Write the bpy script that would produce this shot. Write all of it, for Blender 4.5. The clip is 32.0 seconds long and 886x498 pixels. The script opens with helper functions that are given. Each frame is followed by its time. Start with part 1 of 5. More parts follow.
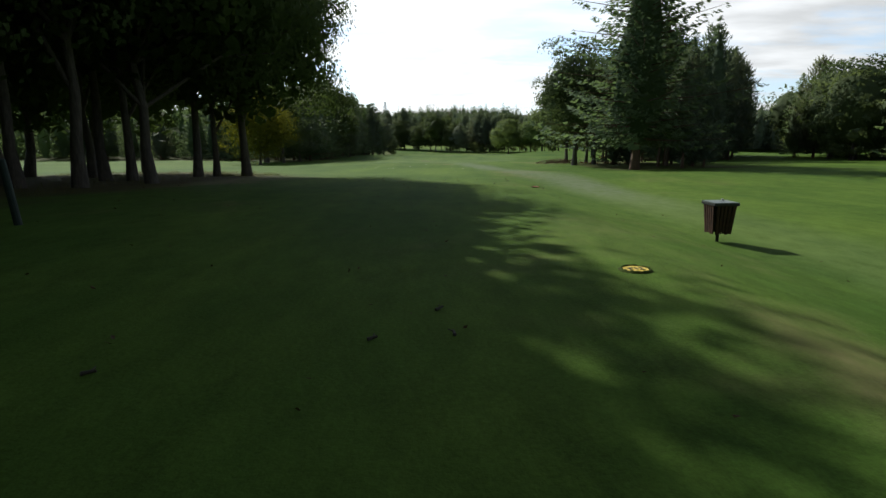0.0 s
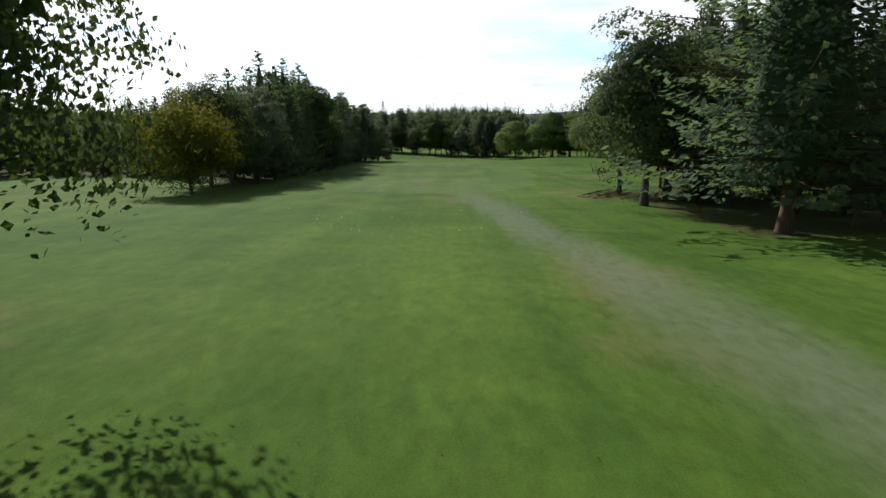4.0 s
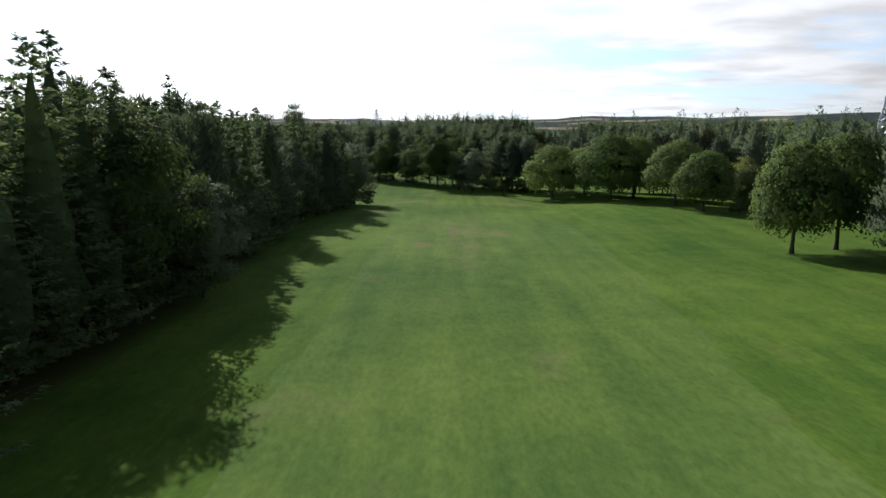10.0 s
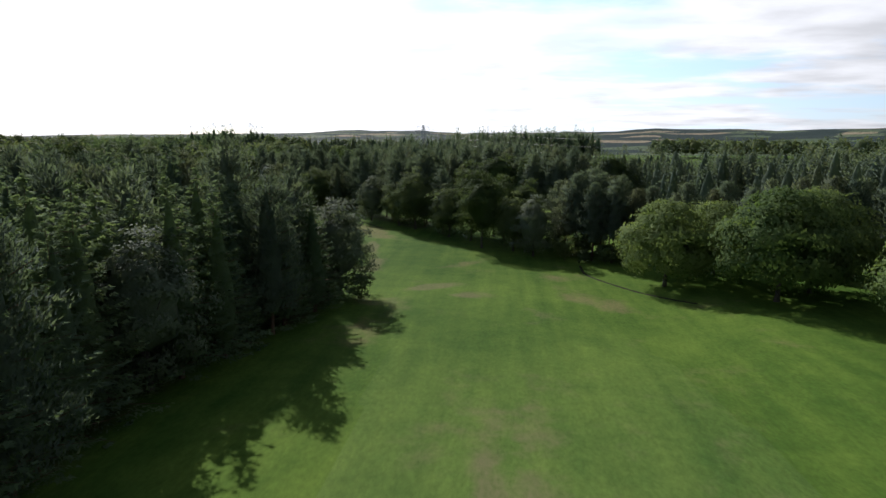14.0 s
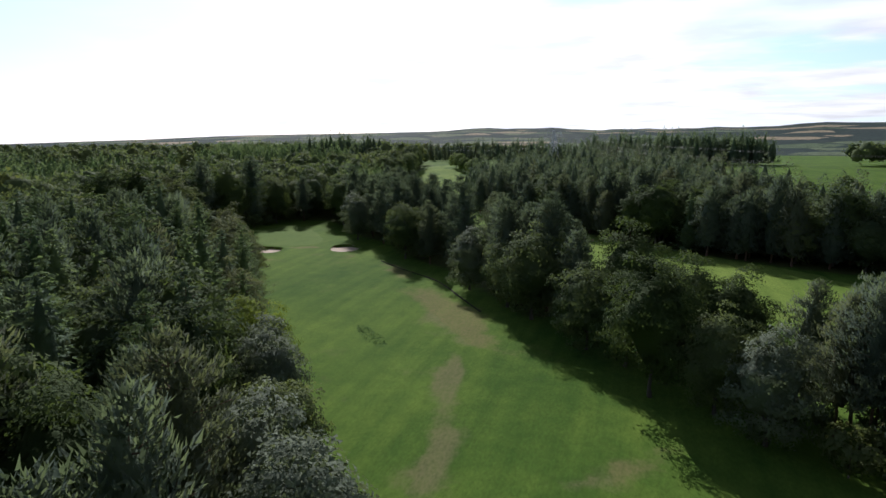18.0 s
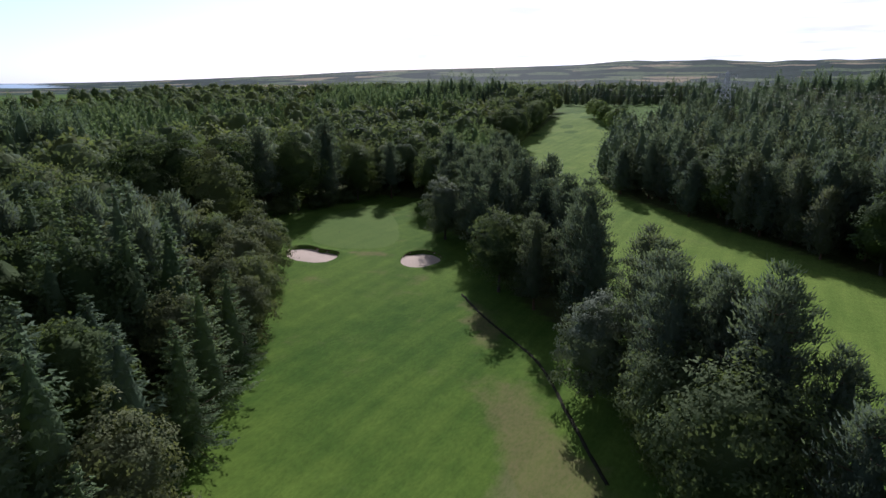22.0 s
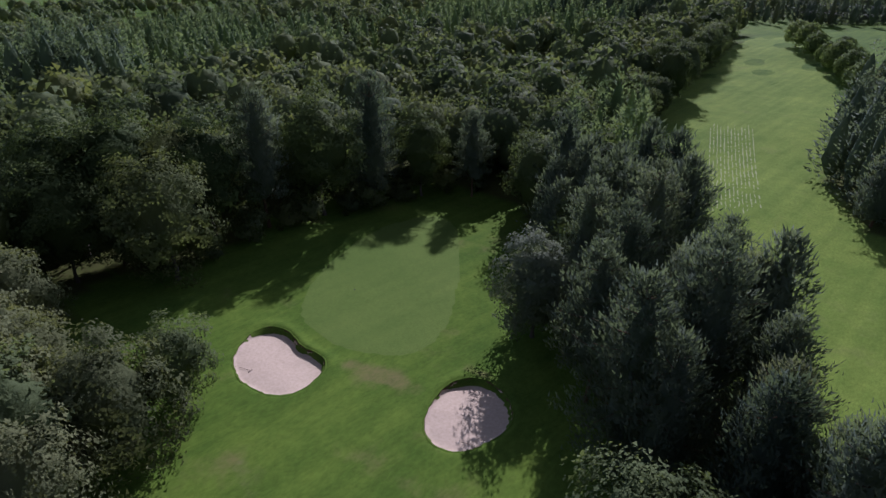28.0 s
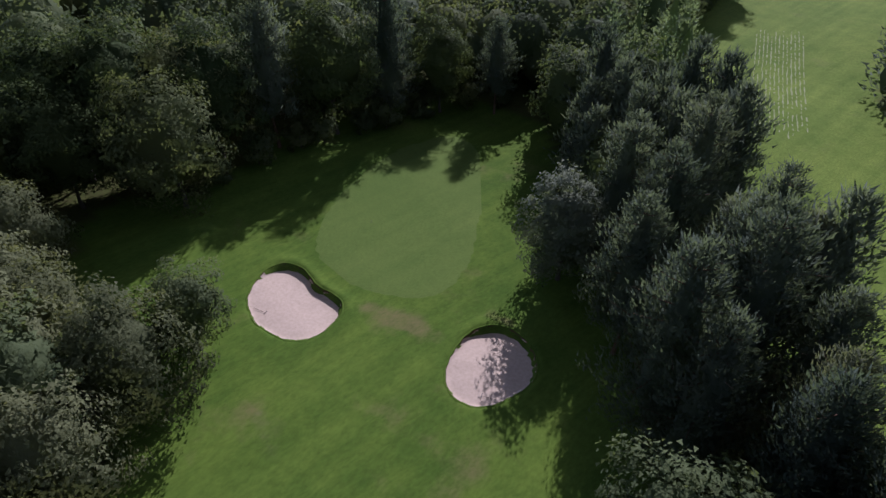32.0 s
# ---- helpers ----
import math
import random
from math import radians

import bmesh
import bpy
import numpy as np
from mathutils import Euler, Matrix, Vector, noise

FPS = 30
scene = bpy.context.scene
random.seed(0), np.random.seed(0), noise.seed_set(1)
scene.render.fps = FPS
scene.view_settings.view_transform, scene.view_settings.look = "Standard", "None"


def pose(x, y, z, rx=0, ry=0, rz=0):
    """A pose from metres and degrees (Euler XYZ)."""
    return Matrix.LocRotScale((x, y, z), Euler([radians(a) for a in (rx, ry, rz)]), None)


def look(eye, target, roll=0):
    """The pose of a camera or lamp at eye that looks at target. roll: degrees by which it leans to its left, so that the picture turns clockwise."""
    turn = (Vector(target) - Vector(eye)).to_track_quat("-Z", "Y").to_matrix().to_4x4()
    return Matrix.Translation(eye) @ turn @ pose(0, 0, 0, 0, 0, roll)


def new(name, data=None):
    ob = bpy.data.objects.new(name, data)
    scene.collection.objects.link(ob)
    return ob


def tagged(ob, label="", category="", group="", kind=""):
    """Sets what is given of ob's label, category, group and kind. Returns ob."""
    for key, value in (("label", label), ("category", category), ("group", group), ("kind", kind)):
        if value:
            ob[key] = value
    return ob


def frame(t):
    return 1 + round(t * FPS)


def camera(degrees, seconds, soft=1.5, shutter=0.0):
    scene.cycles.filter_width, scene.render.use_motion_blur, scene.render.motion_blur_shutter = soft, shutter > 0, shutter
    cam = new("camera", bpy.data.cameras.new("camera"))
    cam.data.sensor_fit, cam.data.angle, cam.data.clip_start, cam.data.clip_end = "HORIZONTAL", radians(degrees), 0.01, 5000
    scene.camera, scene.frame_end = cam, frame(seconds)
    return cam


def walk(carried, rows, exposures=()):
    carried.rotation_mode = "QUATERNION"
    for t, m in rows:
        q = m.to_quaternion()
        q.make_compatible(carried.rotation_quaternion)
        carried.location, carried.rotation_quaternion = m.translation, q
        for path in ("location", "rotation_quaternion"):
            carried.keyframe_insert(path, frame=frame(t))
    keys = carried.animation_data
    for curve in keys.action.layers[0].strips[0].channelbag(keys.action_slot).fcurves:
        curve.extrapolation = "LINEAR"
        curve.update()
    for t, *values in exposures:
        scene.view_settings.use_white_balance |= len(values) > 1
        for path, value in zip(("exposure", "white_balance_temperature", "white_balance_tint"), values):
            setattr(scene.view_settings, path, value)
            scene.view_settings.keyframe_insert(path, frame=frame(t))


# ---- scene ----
cam = camera(76.2, 32.0)
PATH = [
    (0, (0.832, -0.502, 3.123), (0.827, 1.456, 2.717), -0.2),
    (0.5, (0.908, 0.73, 3.149), (0.901, 2.688, 2.745), -0.3),
    (1, (1.001, 2.543, 3.235), (0.992, 4.501, 2.828), -0.2),
    (1.5, (1.024, 4.485, 3.334), (1.012, 6.443, 2.927), -0.2),
    (2, (0.971, 6.915, 3.478), (0.966, 8.873, 3.07), -0.1),
    (2.5, (0.933, 9.395, 3.661), (0.93, 11.353, 3.253), -0.2),
    (3, (0.858, 12.406, 3.918), (0.856, 14.364, 3.51), -0.2),
    (3.5, (0.791, 15.317, 4.271), (0.788, 17.275, 3.861), -0.2),
    (5.5, (0.253, 29.604, 5.6), (0.244, 31.561, 5.189), 0.0),
    (6, (0.174, 33.872, 5.998), (0.159, 35.83, 5.588), -0.1),
    (6.5, (-0.294, 38.928, 6.56), (-0.306, 40.885, 6.149), 0.0),
    (7, (-0.814, 44.135, 6.747), (-0.824, 46.094, 6.344), 0.1),
    (7.5, (-0.808, 49.716, 7.047), (-0.821, 51.676, 6.647), 0.2),
    (8, (-0.987, 55.257, 7.645), (-0.999, 57.217, 7.245), 0.0),
    (8.5, (-1.16, 60.946, 8.226), (-1.166, 62.905, 7.824), 0.1),
    (9, (-1.204, 66.977, 8.749), (-1.208, 68.937, 8.351), 0.0),
    (9.5, (-1.153, 72.799, 9.206), (-1.156, 74.759, 8.812), -0.0),
    (10, (-1.003, 79.037, 9.935), (-1.004, 80.998, 9.541), 0.0),
    (10.5, (-0.925, 85.238, 10.667), (-0.926, 87.199, 10.273), -0.0),
    (11, (-0.681, 91.64, 11.524), (-0.681, 93.601, 11.132), -0.0),
    (11.5, (-0.436, 97.99, 11.837), (-0.436, 99.952, 11.453), 0.0),
    (12, (-0.291, 104.641, 12.127), (-0.305, 106.606, 11.754), 0.1),
    (12.5, (0.01, 111.112, 12.652), (-0.046, 113.077, 12.287), 0.3),
    (13, (0.509, 117.331, 13.406), (0.395, 119.295, 13.045), 0.5),
    (13.5, (0.602, 123.627, 14.183), (0.447, 125.588, 13.826), 0.5),
    (15.5, (0.158, 148.975, 17.595), (-0.181, 150.913, 17.239), -0.4),
    (16, (-0.784, 155.501, 18.493), (-1.184, 157.429, 18.139), -0.3),
    (16.5, (-1.708, 161.671, 19.377), (-2.167, 163.585, 19.022), -0.4),
    (17, (-2.801, 168.072, 20.364), (-3.317, 169.972, 20.008), -0.4),
    (17.5, (-3.998, 174.485, 21.244), (-4.564, 176.369, 20.886), -0.2),
    (18, (-5.443, 180.901, 22.102), (-6.074, 182.763, 21.734), -0.1),
    (18.5, (-6.764, 186.806, 22.82), (-7.447, 188.646, 22.439), -0.1),
    (19, (-8.124, 192.901, 23.525), (-8.857, 194.719, 23.127), -0.2),
    (19.5, (-9.598, 198.676, 24.275), (-10.378, 200.467, 23.85), -0.1),
    (20, (-11.199, 204.443, 24.917), (-12.033, 206.203, 24.461), -0.2),
    (20.5, (-12.789, 209.975, 25.334), (-13.678, 211.7, 24.849), -0.2),
    (21, (-14.615, 215.675, 25.679), (-15.556, 217.364, 25.168), -0.2),
    (21.5, (-16.514, 220.933, 26.697), (-17.496, 222.588, 26.151), -0.2),
    (22, (-18.528, 226.274, 27.779), (-19.55, 227.892, 27.198), -0.3),
    (22.5, (-20.404, 231.379, 28.44), (-21.464, 232.962, 27.83), -0.3),
    (23, (-22.628, 236.614, 29.001), (-23.724, 238.161, 28.363), -0.4),
    (23.5, (-25.016, 241.921, 29.459), (-26.142, 243.433, 28.792), -0.2),
    (24, (-27.566, 247.424, 29.907), (-28.723, 248.9, 29.211), -0.0),
    (24.5, (-30.233, 252.685, 30.025), (-31.416, 254.129, 29.306), 0.1),
    (25, (-33.046, 257.627, 30.459), (-34.249, 259.037, 29.71), 0.3),
    (25.5, (-35.56, 261.91, 30.957), (-36.784, 263.288, 30.181), 0.5),
    (27.5, (-45.738, 276.203, 31.833), (-47.018, 277.478, 30.975), 0.1),
    (28, (-48.275, 278.767, 32.049), (-49.559, 280.025, 31.173), 0.1),
    (28.5, (-50.389, 280.661, 32.266), (-51.681, 281.901, 31.376), 0.1),
    (29, (-51.899, 281.79, 32.489), (-53.196, 283.007, 31.573), 0.1),
    (29.5, (-52.238, 282.058, 32.479), (-53.511, 283.245, 31.494), 0.2),
    (30, (-52.402, 282.126, 32.717), (-53.647, 283.284, 31.665), 0.1),
    (30.5, (-52.517, 282.092, 32.929), (-53.748, 283.235, 31.843), 0.2),
    (31, (-52.708, 282.016, 33.246), (-53.919, 283.143, 32.121), 0.2),
    (31.5, (-52.856, 281.911, 33.501), (-54.051, 283.024, 32.347), 0.3),
    (32, (-53.017, 281.813, 33.741), (-54.196, 282.914, 32.559), 0.3),
]
walk(cam, [(t, look(eye, target, roll)) for t, eye, target, roll in PATH], exposures=[(0, 0.12, 6500, 7), (7, 0.1, 6440, 10), (10, 0.18, 6410, 11), (13, 0.1, 6350, 12), (20, 0.04, 6060, 16), (25, 0.03, 5760, 24), (32, 0.04, 5780, 31)])

# ---- light ----
SUN_AZ, SUN_EL = radians(29.5), radians(32.5)      # to the left of +y, above the horizon
SUN_DIR = Vector((-math.sin(SUN_AZ) * math.cos(SUN_EL), math.cos(SUN_AZ) * math.cos(SUN_EL), math.sin(SUN_EL)))
sun = new("sun", bpy.data.lights.new("sun", "SUN"))
sun.data.energy, sun.data.angle, sun.data.color = 4.75, radians(0.53), (1.0, 0.97, 0.935)
sun.matrix_world = look(SUN_DIR * 100, (0, 0, 0))


def nodes_of(tree):
    """A short way to add nodes and link them."""
    def add(kind, operation=None, interpolation_type=None, data_type=None, blend_type=None, feature=None, **values):
        n = tree.nodes.new(kind)
        if operation:
            n.operation = operation
        if interpolation_type:
            n.interpolation_type = interpolation_type
        if data_type:
            n.data_type = data_type
        if blend_type:
            n.blend_type = blend_type
        if feature:
            n.feature = feature
        for k, v in values.items():
            n.inputs[int(k[2:])].default_value = v
        return n
    return add, lambda a, b: tree.links.new(a, b)


def build_world():
    world = bpy.data.worlds.new("world")
    scene.world = world
    world.use_nodes = True
    t = world.node_tree
    t.nodes.clear()
    add, link = nodes_of(t)
    sky = add("ShaderNodeTexSky")
    sky.sky_type, sky.sun_disc, sky.sun_elevation, sky.sun_rotation = "NISHITA", False, SUN_EL, -SUN_AZ
    sky.altitude, sky.air_density, sky.dust_density, sky.ozone_density = 120.0, 1.0, 0.7, 1.2
    co = add("ShaderNodeTexCoord")
    sep = add("ShaderNodeSeparateXYZ")
    link(co.outputs["Generated"], sep.inputs[0])
    # clouds on a flat layer high above: direction divided by height
    up = add("ShaderNodeMath", operation="MAXIMUM", i_1=0.0)
    link(sep.outputs[2], up.inputs[0])
    lift = add("ShaderNodeMath", operation="ADD", i_1=0.10)
    link(up.outputs[0], lift.inputs[0])
    inv = add("ShaderNodeMath", operation="DIVIDE", i_0=1.0)
    link(lift.outputs[0], inv.inputs[1])
    lay = add("ShaderNodeVectorMath", operation="SCALE")
    link(co.outputs["Generated"], lay.inputs[0])
    link(inv.outputs[0], lay.inputs["Scale"])
    flat = add("ShaderNodeMapping")
    flat.inputs["Scale"].default_value = (0.9, 1.3, 0.0)
    flat.inputs["Location"].default_value = (3.1, 1.7, 0.0)
    link(lay.outputs[0], flat.inputs[0])
    big = add("ShaderNodeTexNoise")
    big.inputs["Scale"].default_value, big.inputs["Detail"].default_value, big.inputs["Roughness"].default_value = 0.75, 7.0, 0.55
    link(flat.outputs[0], big.inputs["Vector"])
    cover = add("ShaderNodeMapRange", interpolation_type="SMOOTHSTEP", i_1=0.38, i_2=0.56)
    link(big.outputs["Fac"], cover.inputs[0])
    open_sky = cover.outputs[0]
    for way, lo, hi, most in (((-0.93, 0.28, 0.24), 0.74, 0.97, 1.0), ((0.16, 0.955, 0.25), 0.984, 0.999, 0.4)):
        near = add("ShaderNodeVectorMath", operation="DOT_PRODUCT")
        link(co.outputs["Generated"], near.inputs[0])
        near.inputs[1].default_value = way
        less = add("ShaderNodeMapRange", interpolation_type="SMOOTHSTEP", i_1=lo, i_2=hi, i_3=1.0, i_4=1.0 - most)
        link(near.outputs["Value"], less.inputs[0])
        thinned = add("ShaderNodeMath", operation="MULTIPLY")
        link(open_sky, thinned.inputs[0])
        link(less.outputs[0], thinned.inputs[1])
        open_sky = thinned.outputs[0]
    small = add("ShaderNodeTexNoise")
    small.inputs["Scale"].default_value, small.inputs["Detail"].default_value = 1.9, 6.0
    link(flat.outputs[0], small.inputs["Vector"])
    # thin cloud scatters the sunlight forward: bright round the sun, greyer away from it
    dot = add("ShaderNodeVectorMath", operation="DOT_PRODUCT")
    link(co.outputs["Generated"], dot.inputs[0])
    dot.inputs[1].default_value = SUN_DIR
    glow = add("ShaderNodeMapRange", interpolation_type="SMOOTHSTEP", i_1=-0.10, i_2=1.0, i_3=0.26, i_4=1.20)
    link(dot.outputs["Value"], glow.inputs[0])
    # the veil of cloud is deep towards the horizon and thin overhead
    thin = add("ShaderNodeMapRange", interpolation_type="SMOOTHSTEP", i_1=0.28, i_2=0.70, i_3=1.0, i_4=0.14)
    link(sep.outputs[2], thin.inputs[0])
    veil = add("ShaderNodeMath", operation="MULTIPLY")
    link(glow.outputs[0], veil.inputs[0])
    link(thin.outputs[0], veil.inputs[1])
    body = add("ShaderNodeMapRange", i_1=0.36, i_2=0.66, i_3=1.15, i_4=0.84)
    link(small.outputs["Fac"], body.inputs[0])
    lum = add("ShaderNodeMath", operation="MULTIPLY")
    link(veil.outputs[0], lum.inputs[0])
    link(body.outputs[0], lum.inputs[1])
    cloud = add("ShaderNodeVectorMath", operation="SCALE")
    cloud.inputs[0].default_value = (0.97, 0.99, 1.03)
    link(lum.outputs[0], cloud.inputs["Scale"])
    dim = add("ShaderNodeVectorMath", operation="SCALE")
    dim.inputs["Scale"].default_value = SKY
    link(sky.outputs[0], dim.inputs[0])
    hazy = add("ShaderNodeVectorMath", operation="SCALE")
    hazy.inputs[0].default_value = (0.30, 0.44, 0.68)
    link(veil.outputs[0], hazy.inputs["Scale"])
    gap = add("ShaderNodeVectorMath", operation="ADD")
    link(dim.outputs[0], gap.inputs[0])
    link(hazy.outputs[0], gap.inputs[1])
    mix = add("ShaderNodeMix", data_type="RGBA")
    link(open_sky, mix.inputs["Factor"])
    link(gap.outputs[0], mix.inputs["A"])
    link(cloud.outputs[0], mix.inputs["B"])
    bg = add("ShaderNodeBackground")
    link(mix.outputs["Result"], bg.inputs["Color"])
    out = add("ShaderNodeOutputWorld")
    link(bg.outputs[0], out.inputs["Surface"])


SKY = 0.072
build_world()

# ---- materials ----


def material(name, rough=0.8, spec=0.2):
    m = bpy.data.materials.new(name)
    m.use_nodes = True
    t = m.node_tree
    add, link = nodes_of(t)
    b = t.nodes["Principled BSDF"]
    b.inputs["Roughness"].default_value = rough
    b.inputs["Specular IOR Level"].default_value = spec
    return m, add, link, b


def ramp_of(add, stops):
    r = add("ShaderNodeValToRGB")
    e = r.color_ramp.elements
    while len(e) < len(stops):
        e.new(0.5)
    for el, (p, c) in zip(e, stops):
        el.position, el.color = p, (*c, 1)
    return r


def noise_of(add, link, scale, detail=4.0, rough=0.6, vec=None):
    n = add("ShaderNodeTexNoise")
    n.inputs["Scale"].default_value, n.inputs["Detail"].default_value, n.inputs["Roughness"].default_value = scale, detail, rough
    if vec is not None:
        link(vec, n.inputs["Vector"])
    return n


def bump_of(add, link, bsdf, height, strength, distance):
    b = add("ShaderNodeBump")
    b.inputs["Strength"].default_value, b.inputs["Distance"].default_value = strength, distance
    link(height, b.inputs["Height"])
    link(b.outputs[0], bsdf.inputs["Normal"])


def mix_colour(add, link, fac, a, b, kind="MIX"):
    m = add("ShaderNodeMix", data_type="RGBA", blend_type=kind)
    for v, k in ((fac, "Factor"), (a, "A"), (b, "B")):
        if isinstance(v, (int, float)):
            m.inputs[k].default_value = v
        elif isinstance(v, tuple):
            m.inputs[k].default_value = (*v, 1)
        else:
            link(v, m.inputs[k])
    return m.outputs["Result"]


def foliage(name, dark, light, through_light=0.25, rough=0.75, odd=None, spec=0.06):
    """Leaves: colour varies from tree to tree and from leaf to leaf, and some light passes through."""
    m, add, link, b = material(name, rough, spec)
    info, geo = add("ShaderNodeObjectInfo"), add("ShaderNodeNewGeometry")
    co = add("ShaderNodeTexCoord")
    n = noise_of(add, link, 0.55, 3.0, vec=co.outputs["Object"])
    tone = add("ShaderNodeAttribute")                 # one value a tree in the joined woods
    tone.attribute_name = "tone"
    who = add("ShaderNodeMath", operation="ADD")
    link(info.outputs["Random"], who.inputs[0])
    link(tone.outputs["Fac"], who.inputs[1])
    one = add("ShaderNodeMath", operation="FRACT")
    link(who.outputs[0], one.inputs[0])
    a = add("ShaderNodeMath", operation="MULTIPLY", i_1=0.55)
    link(one.outputs[0], a.inputs[0])
    c = add("ShaderNodeMath", operation="MULTIPLY_ADD", i_1=0.20)
    link(geo.outputs["Random Per Island"], c.inputs[0])
    link(a.outputs[0], c.inputs[2])
    wide = noise_of(add, link, 0.085, 2.0, vec=geo.outputs["Position"])
    wv = add("ShaderNodeMapRange", i_1=0.32, i_2=0.68, i_3=-0.16, i_4=0.34)
    link(wide.outputs["Fac"], wv.inputs[0])
    n2 = add("ShaderNodeMath", operation="MULTIPLY_ADD", i_1=0.45)
    link(n.outputs["Fac"], n2.inputs[0])
    link(wv.outputs[0], n2.inputs[2])
    d = add("ShaderNodeMath", operation="ADD")
    link(n2.outputs[0], d.inputs[0])
    link(c.outputs[0], d.inputs[1])
    r = ramp_of(add, [(0.2, dark), (0.62, tuple((x + y) / 2 for x, y in zip(dark, light))), (1.0, light)])
    link(d.outputs[0], r.inputs[0])
    col = r.outputs[0]
    if odd:
        pick = add("ShaderNodeMapRange", i_1=0.68, i_2=1.0, i_3=0.0, i_4=0.8)
        link(one.outputs[0], pick.inputs[0])
        col = mix_colour(add, link, pick.outputs[0], col, odd)
    link(col, b.inputs["Base Color"])
    leafy = noise_of(add, link, 2.6, 3.0, 0.7, geo.outputs["Position"])
    bump_of(add, link, b, leafy.outputs["Fac"], 0.55, 0.35)
    tr = add("ShaderNodeBsdfTranslucent")
    warm = mix_colour(add, link, 1.0, col, (1.15, 1.15, 0.7), "MULTIPLY")
    link(warm, tr.inputs["Color"])
    mx = add("ShaderNodeMixShader", i_0=through_light)
    link(b.outputs[0], mx.inputs[1])
    link(tr.outputs[0], mx.inputs[2])
    link(mx.outputs[0], m.node_tree.nodes["Material Output"].inputs["Surface"])
    return m


def bark(name, dark, light):
    m, add, link, b = material(name, 0.9, 0.15)
    co = add("ShaderNodeTexCoord")
    mp = add("ShaderNodeMapping")
    mp.inputs["Scale"].default_value = (6, 6, 1.2)
    link(co.outputs["Object"], mp.inputs[0])
    n = noise_of(add, link, 2.5, 8.0, 0.7, mp.outputs[0])
    r = ramp_of(add, [(0.3, dark), (0.7, light)])
    link(n.outputs["Fac"], r.inputs[0])
    link(r.outputs[0], b.inputs["Base Color"])
    bump_of(add, link, b, n.outputs["Fac"], 0.8, 0.03)
    return m


def turf(name, dark, light, dry, dry_amount, stripe=0.0, fine=1.0, other=None):
    """Mown grass: fine grain, tufts, soft lighter and darker drifts, and worn dry patches (the attribute 'wear' adds to them)."""
    m, add, link, b = material(name, 0.9, 0.03)
    co = add("ShaderNodeNewGeometry")
    p = co.outputs["Position"]
    wide = noise_of(add, link, 0.045, 5.0, 0.6, p)
    mid = noise_of(add, link, 0.32, 4.0, 0.65, p)
    mp = add("ShaderNodeMapping")
    mp.inputs["Scale"].default_value = (1.0, 0.45, 1.0)
    mp.inputs["Rotation"].default_value = (0, 0, 0.25)
    link(p, mp.inputs[0])
    tuft = noise_of(add, link, 3.5 * fine, 5.0, 0.7, mp.outputs[0])
    grain = noise_of(add, link, 38.0 * fine, 3.0, 0.7, p)
    s = add("ShaderNodeMath", operation="MULTIPLY_ADD", i_1=0.38)
    link(mid.outputs["Fac"], s.inputs[0])
    s0 = add("ShaderNodeMath", operation="MULTIPLY", i_1=0.62)
    link(wide.outputs["Fac"], s0.inputs[0])
    link(s0.outputs[0], s.inputs[2])
    # long drifts along the way of mowing
    lm = add("ShaderNodeMapping")
    lm.inputs["Scale"].default_value = (0.55, 0.035, 1.0)
    link(p, lm.inputs[0])
    drift = noise_of(add, link, 1.0, 3.0, 0.55, lm.outputs[0])
    s2 = add("ShaderNodeMath", operation="MULTIPLY_ADD", i_1=0.40)
    link(drift.outputs["Fac"], s2.inputs[0])
    link(s.outputs[0], s2.inputs[2])
    r = ramp_of(add, [(0.52, dark), (0.90, light)])
    link(s2.outputs[0], r.inputs[0])
    g = add("ShaderNodeMath", operation="MULTIPLY_ADD", i_1=0.9)
    link(grain.outputs["Fac"], g.inputs[0])
    g2 = add("ShaderNodeMath", operation="MULTIPLY", i_1=0.9)
    link(tuft.outputs["Fac"], g2.inputs[0])
    link(g2.outputs[0], g.inputs[2])
    gv = add("ShaderNodeMapRange", i_1=0.60, i_2=1.20, i_3=0.68, i_4=1.34)
    link(g.outputs[0], gv.inputs[0])
    gc = add("ShaderNodeCombineColor")
    for i in range(3):
        link(gv.outputs[0], gc.inputs[i])
    tone = r.outputs[0]
    if other:                                         # the attribute 'keep' says how closely it is mown
        r2, kept = ramp_of(add, [(0.52, other[0]), (0.90, other[1])]), add("ShaderNodeAttribute")
        kept.attribute_name = "keep"
        link(s2.outputs[0], r2.inputs[0])
        tone = mix_colour(add, link, kept.outputs["Fac"], r2.outputs[0], tone)
    col = mix_colour(add, link, 1.0, tone, gc.outputs[0], "MULTIPLY")
    if stripe:
        wv = add("ShaderNodeTexWave")
        wv.wave_type, wv.bands_direction = "BANDS", "X"
        wv.inputs["Scale"].default_value, wv.inputs["Distortion"].default_value, wv.inputs["Detail"].default_value = 0.085, 1.2, 2.0
        wv.inputs["Detail Scale"].default_value = 0.4
        link(p, wv.inputs["Vector"])
        sv = add("ShaderNodeMapRange", i_1=0.0, i_2=1.0, i_3=1.0 - stripe, i_4=1.0 + stripe)
        link(wv.outputs["Fac"], sv.inputs[0])
        sc = add("ShaderNodeCombineColor")
        for i in range(3):
            link(sv.outputs[0], sc.inputs[i])
        col = mix_colour(add, link, 1.0, col, sc.outputs[0], "MULTIPLY")
    wear = add("ShaderNodeAttribute")
    wear.attribute_name = "wear"
    patch = noise_of(add, link, 0.13, 6.0, 0.68, p)
    pm = add("ShaderNodeMath", operation="MULTIPLY_ADD", i_1=0.55)
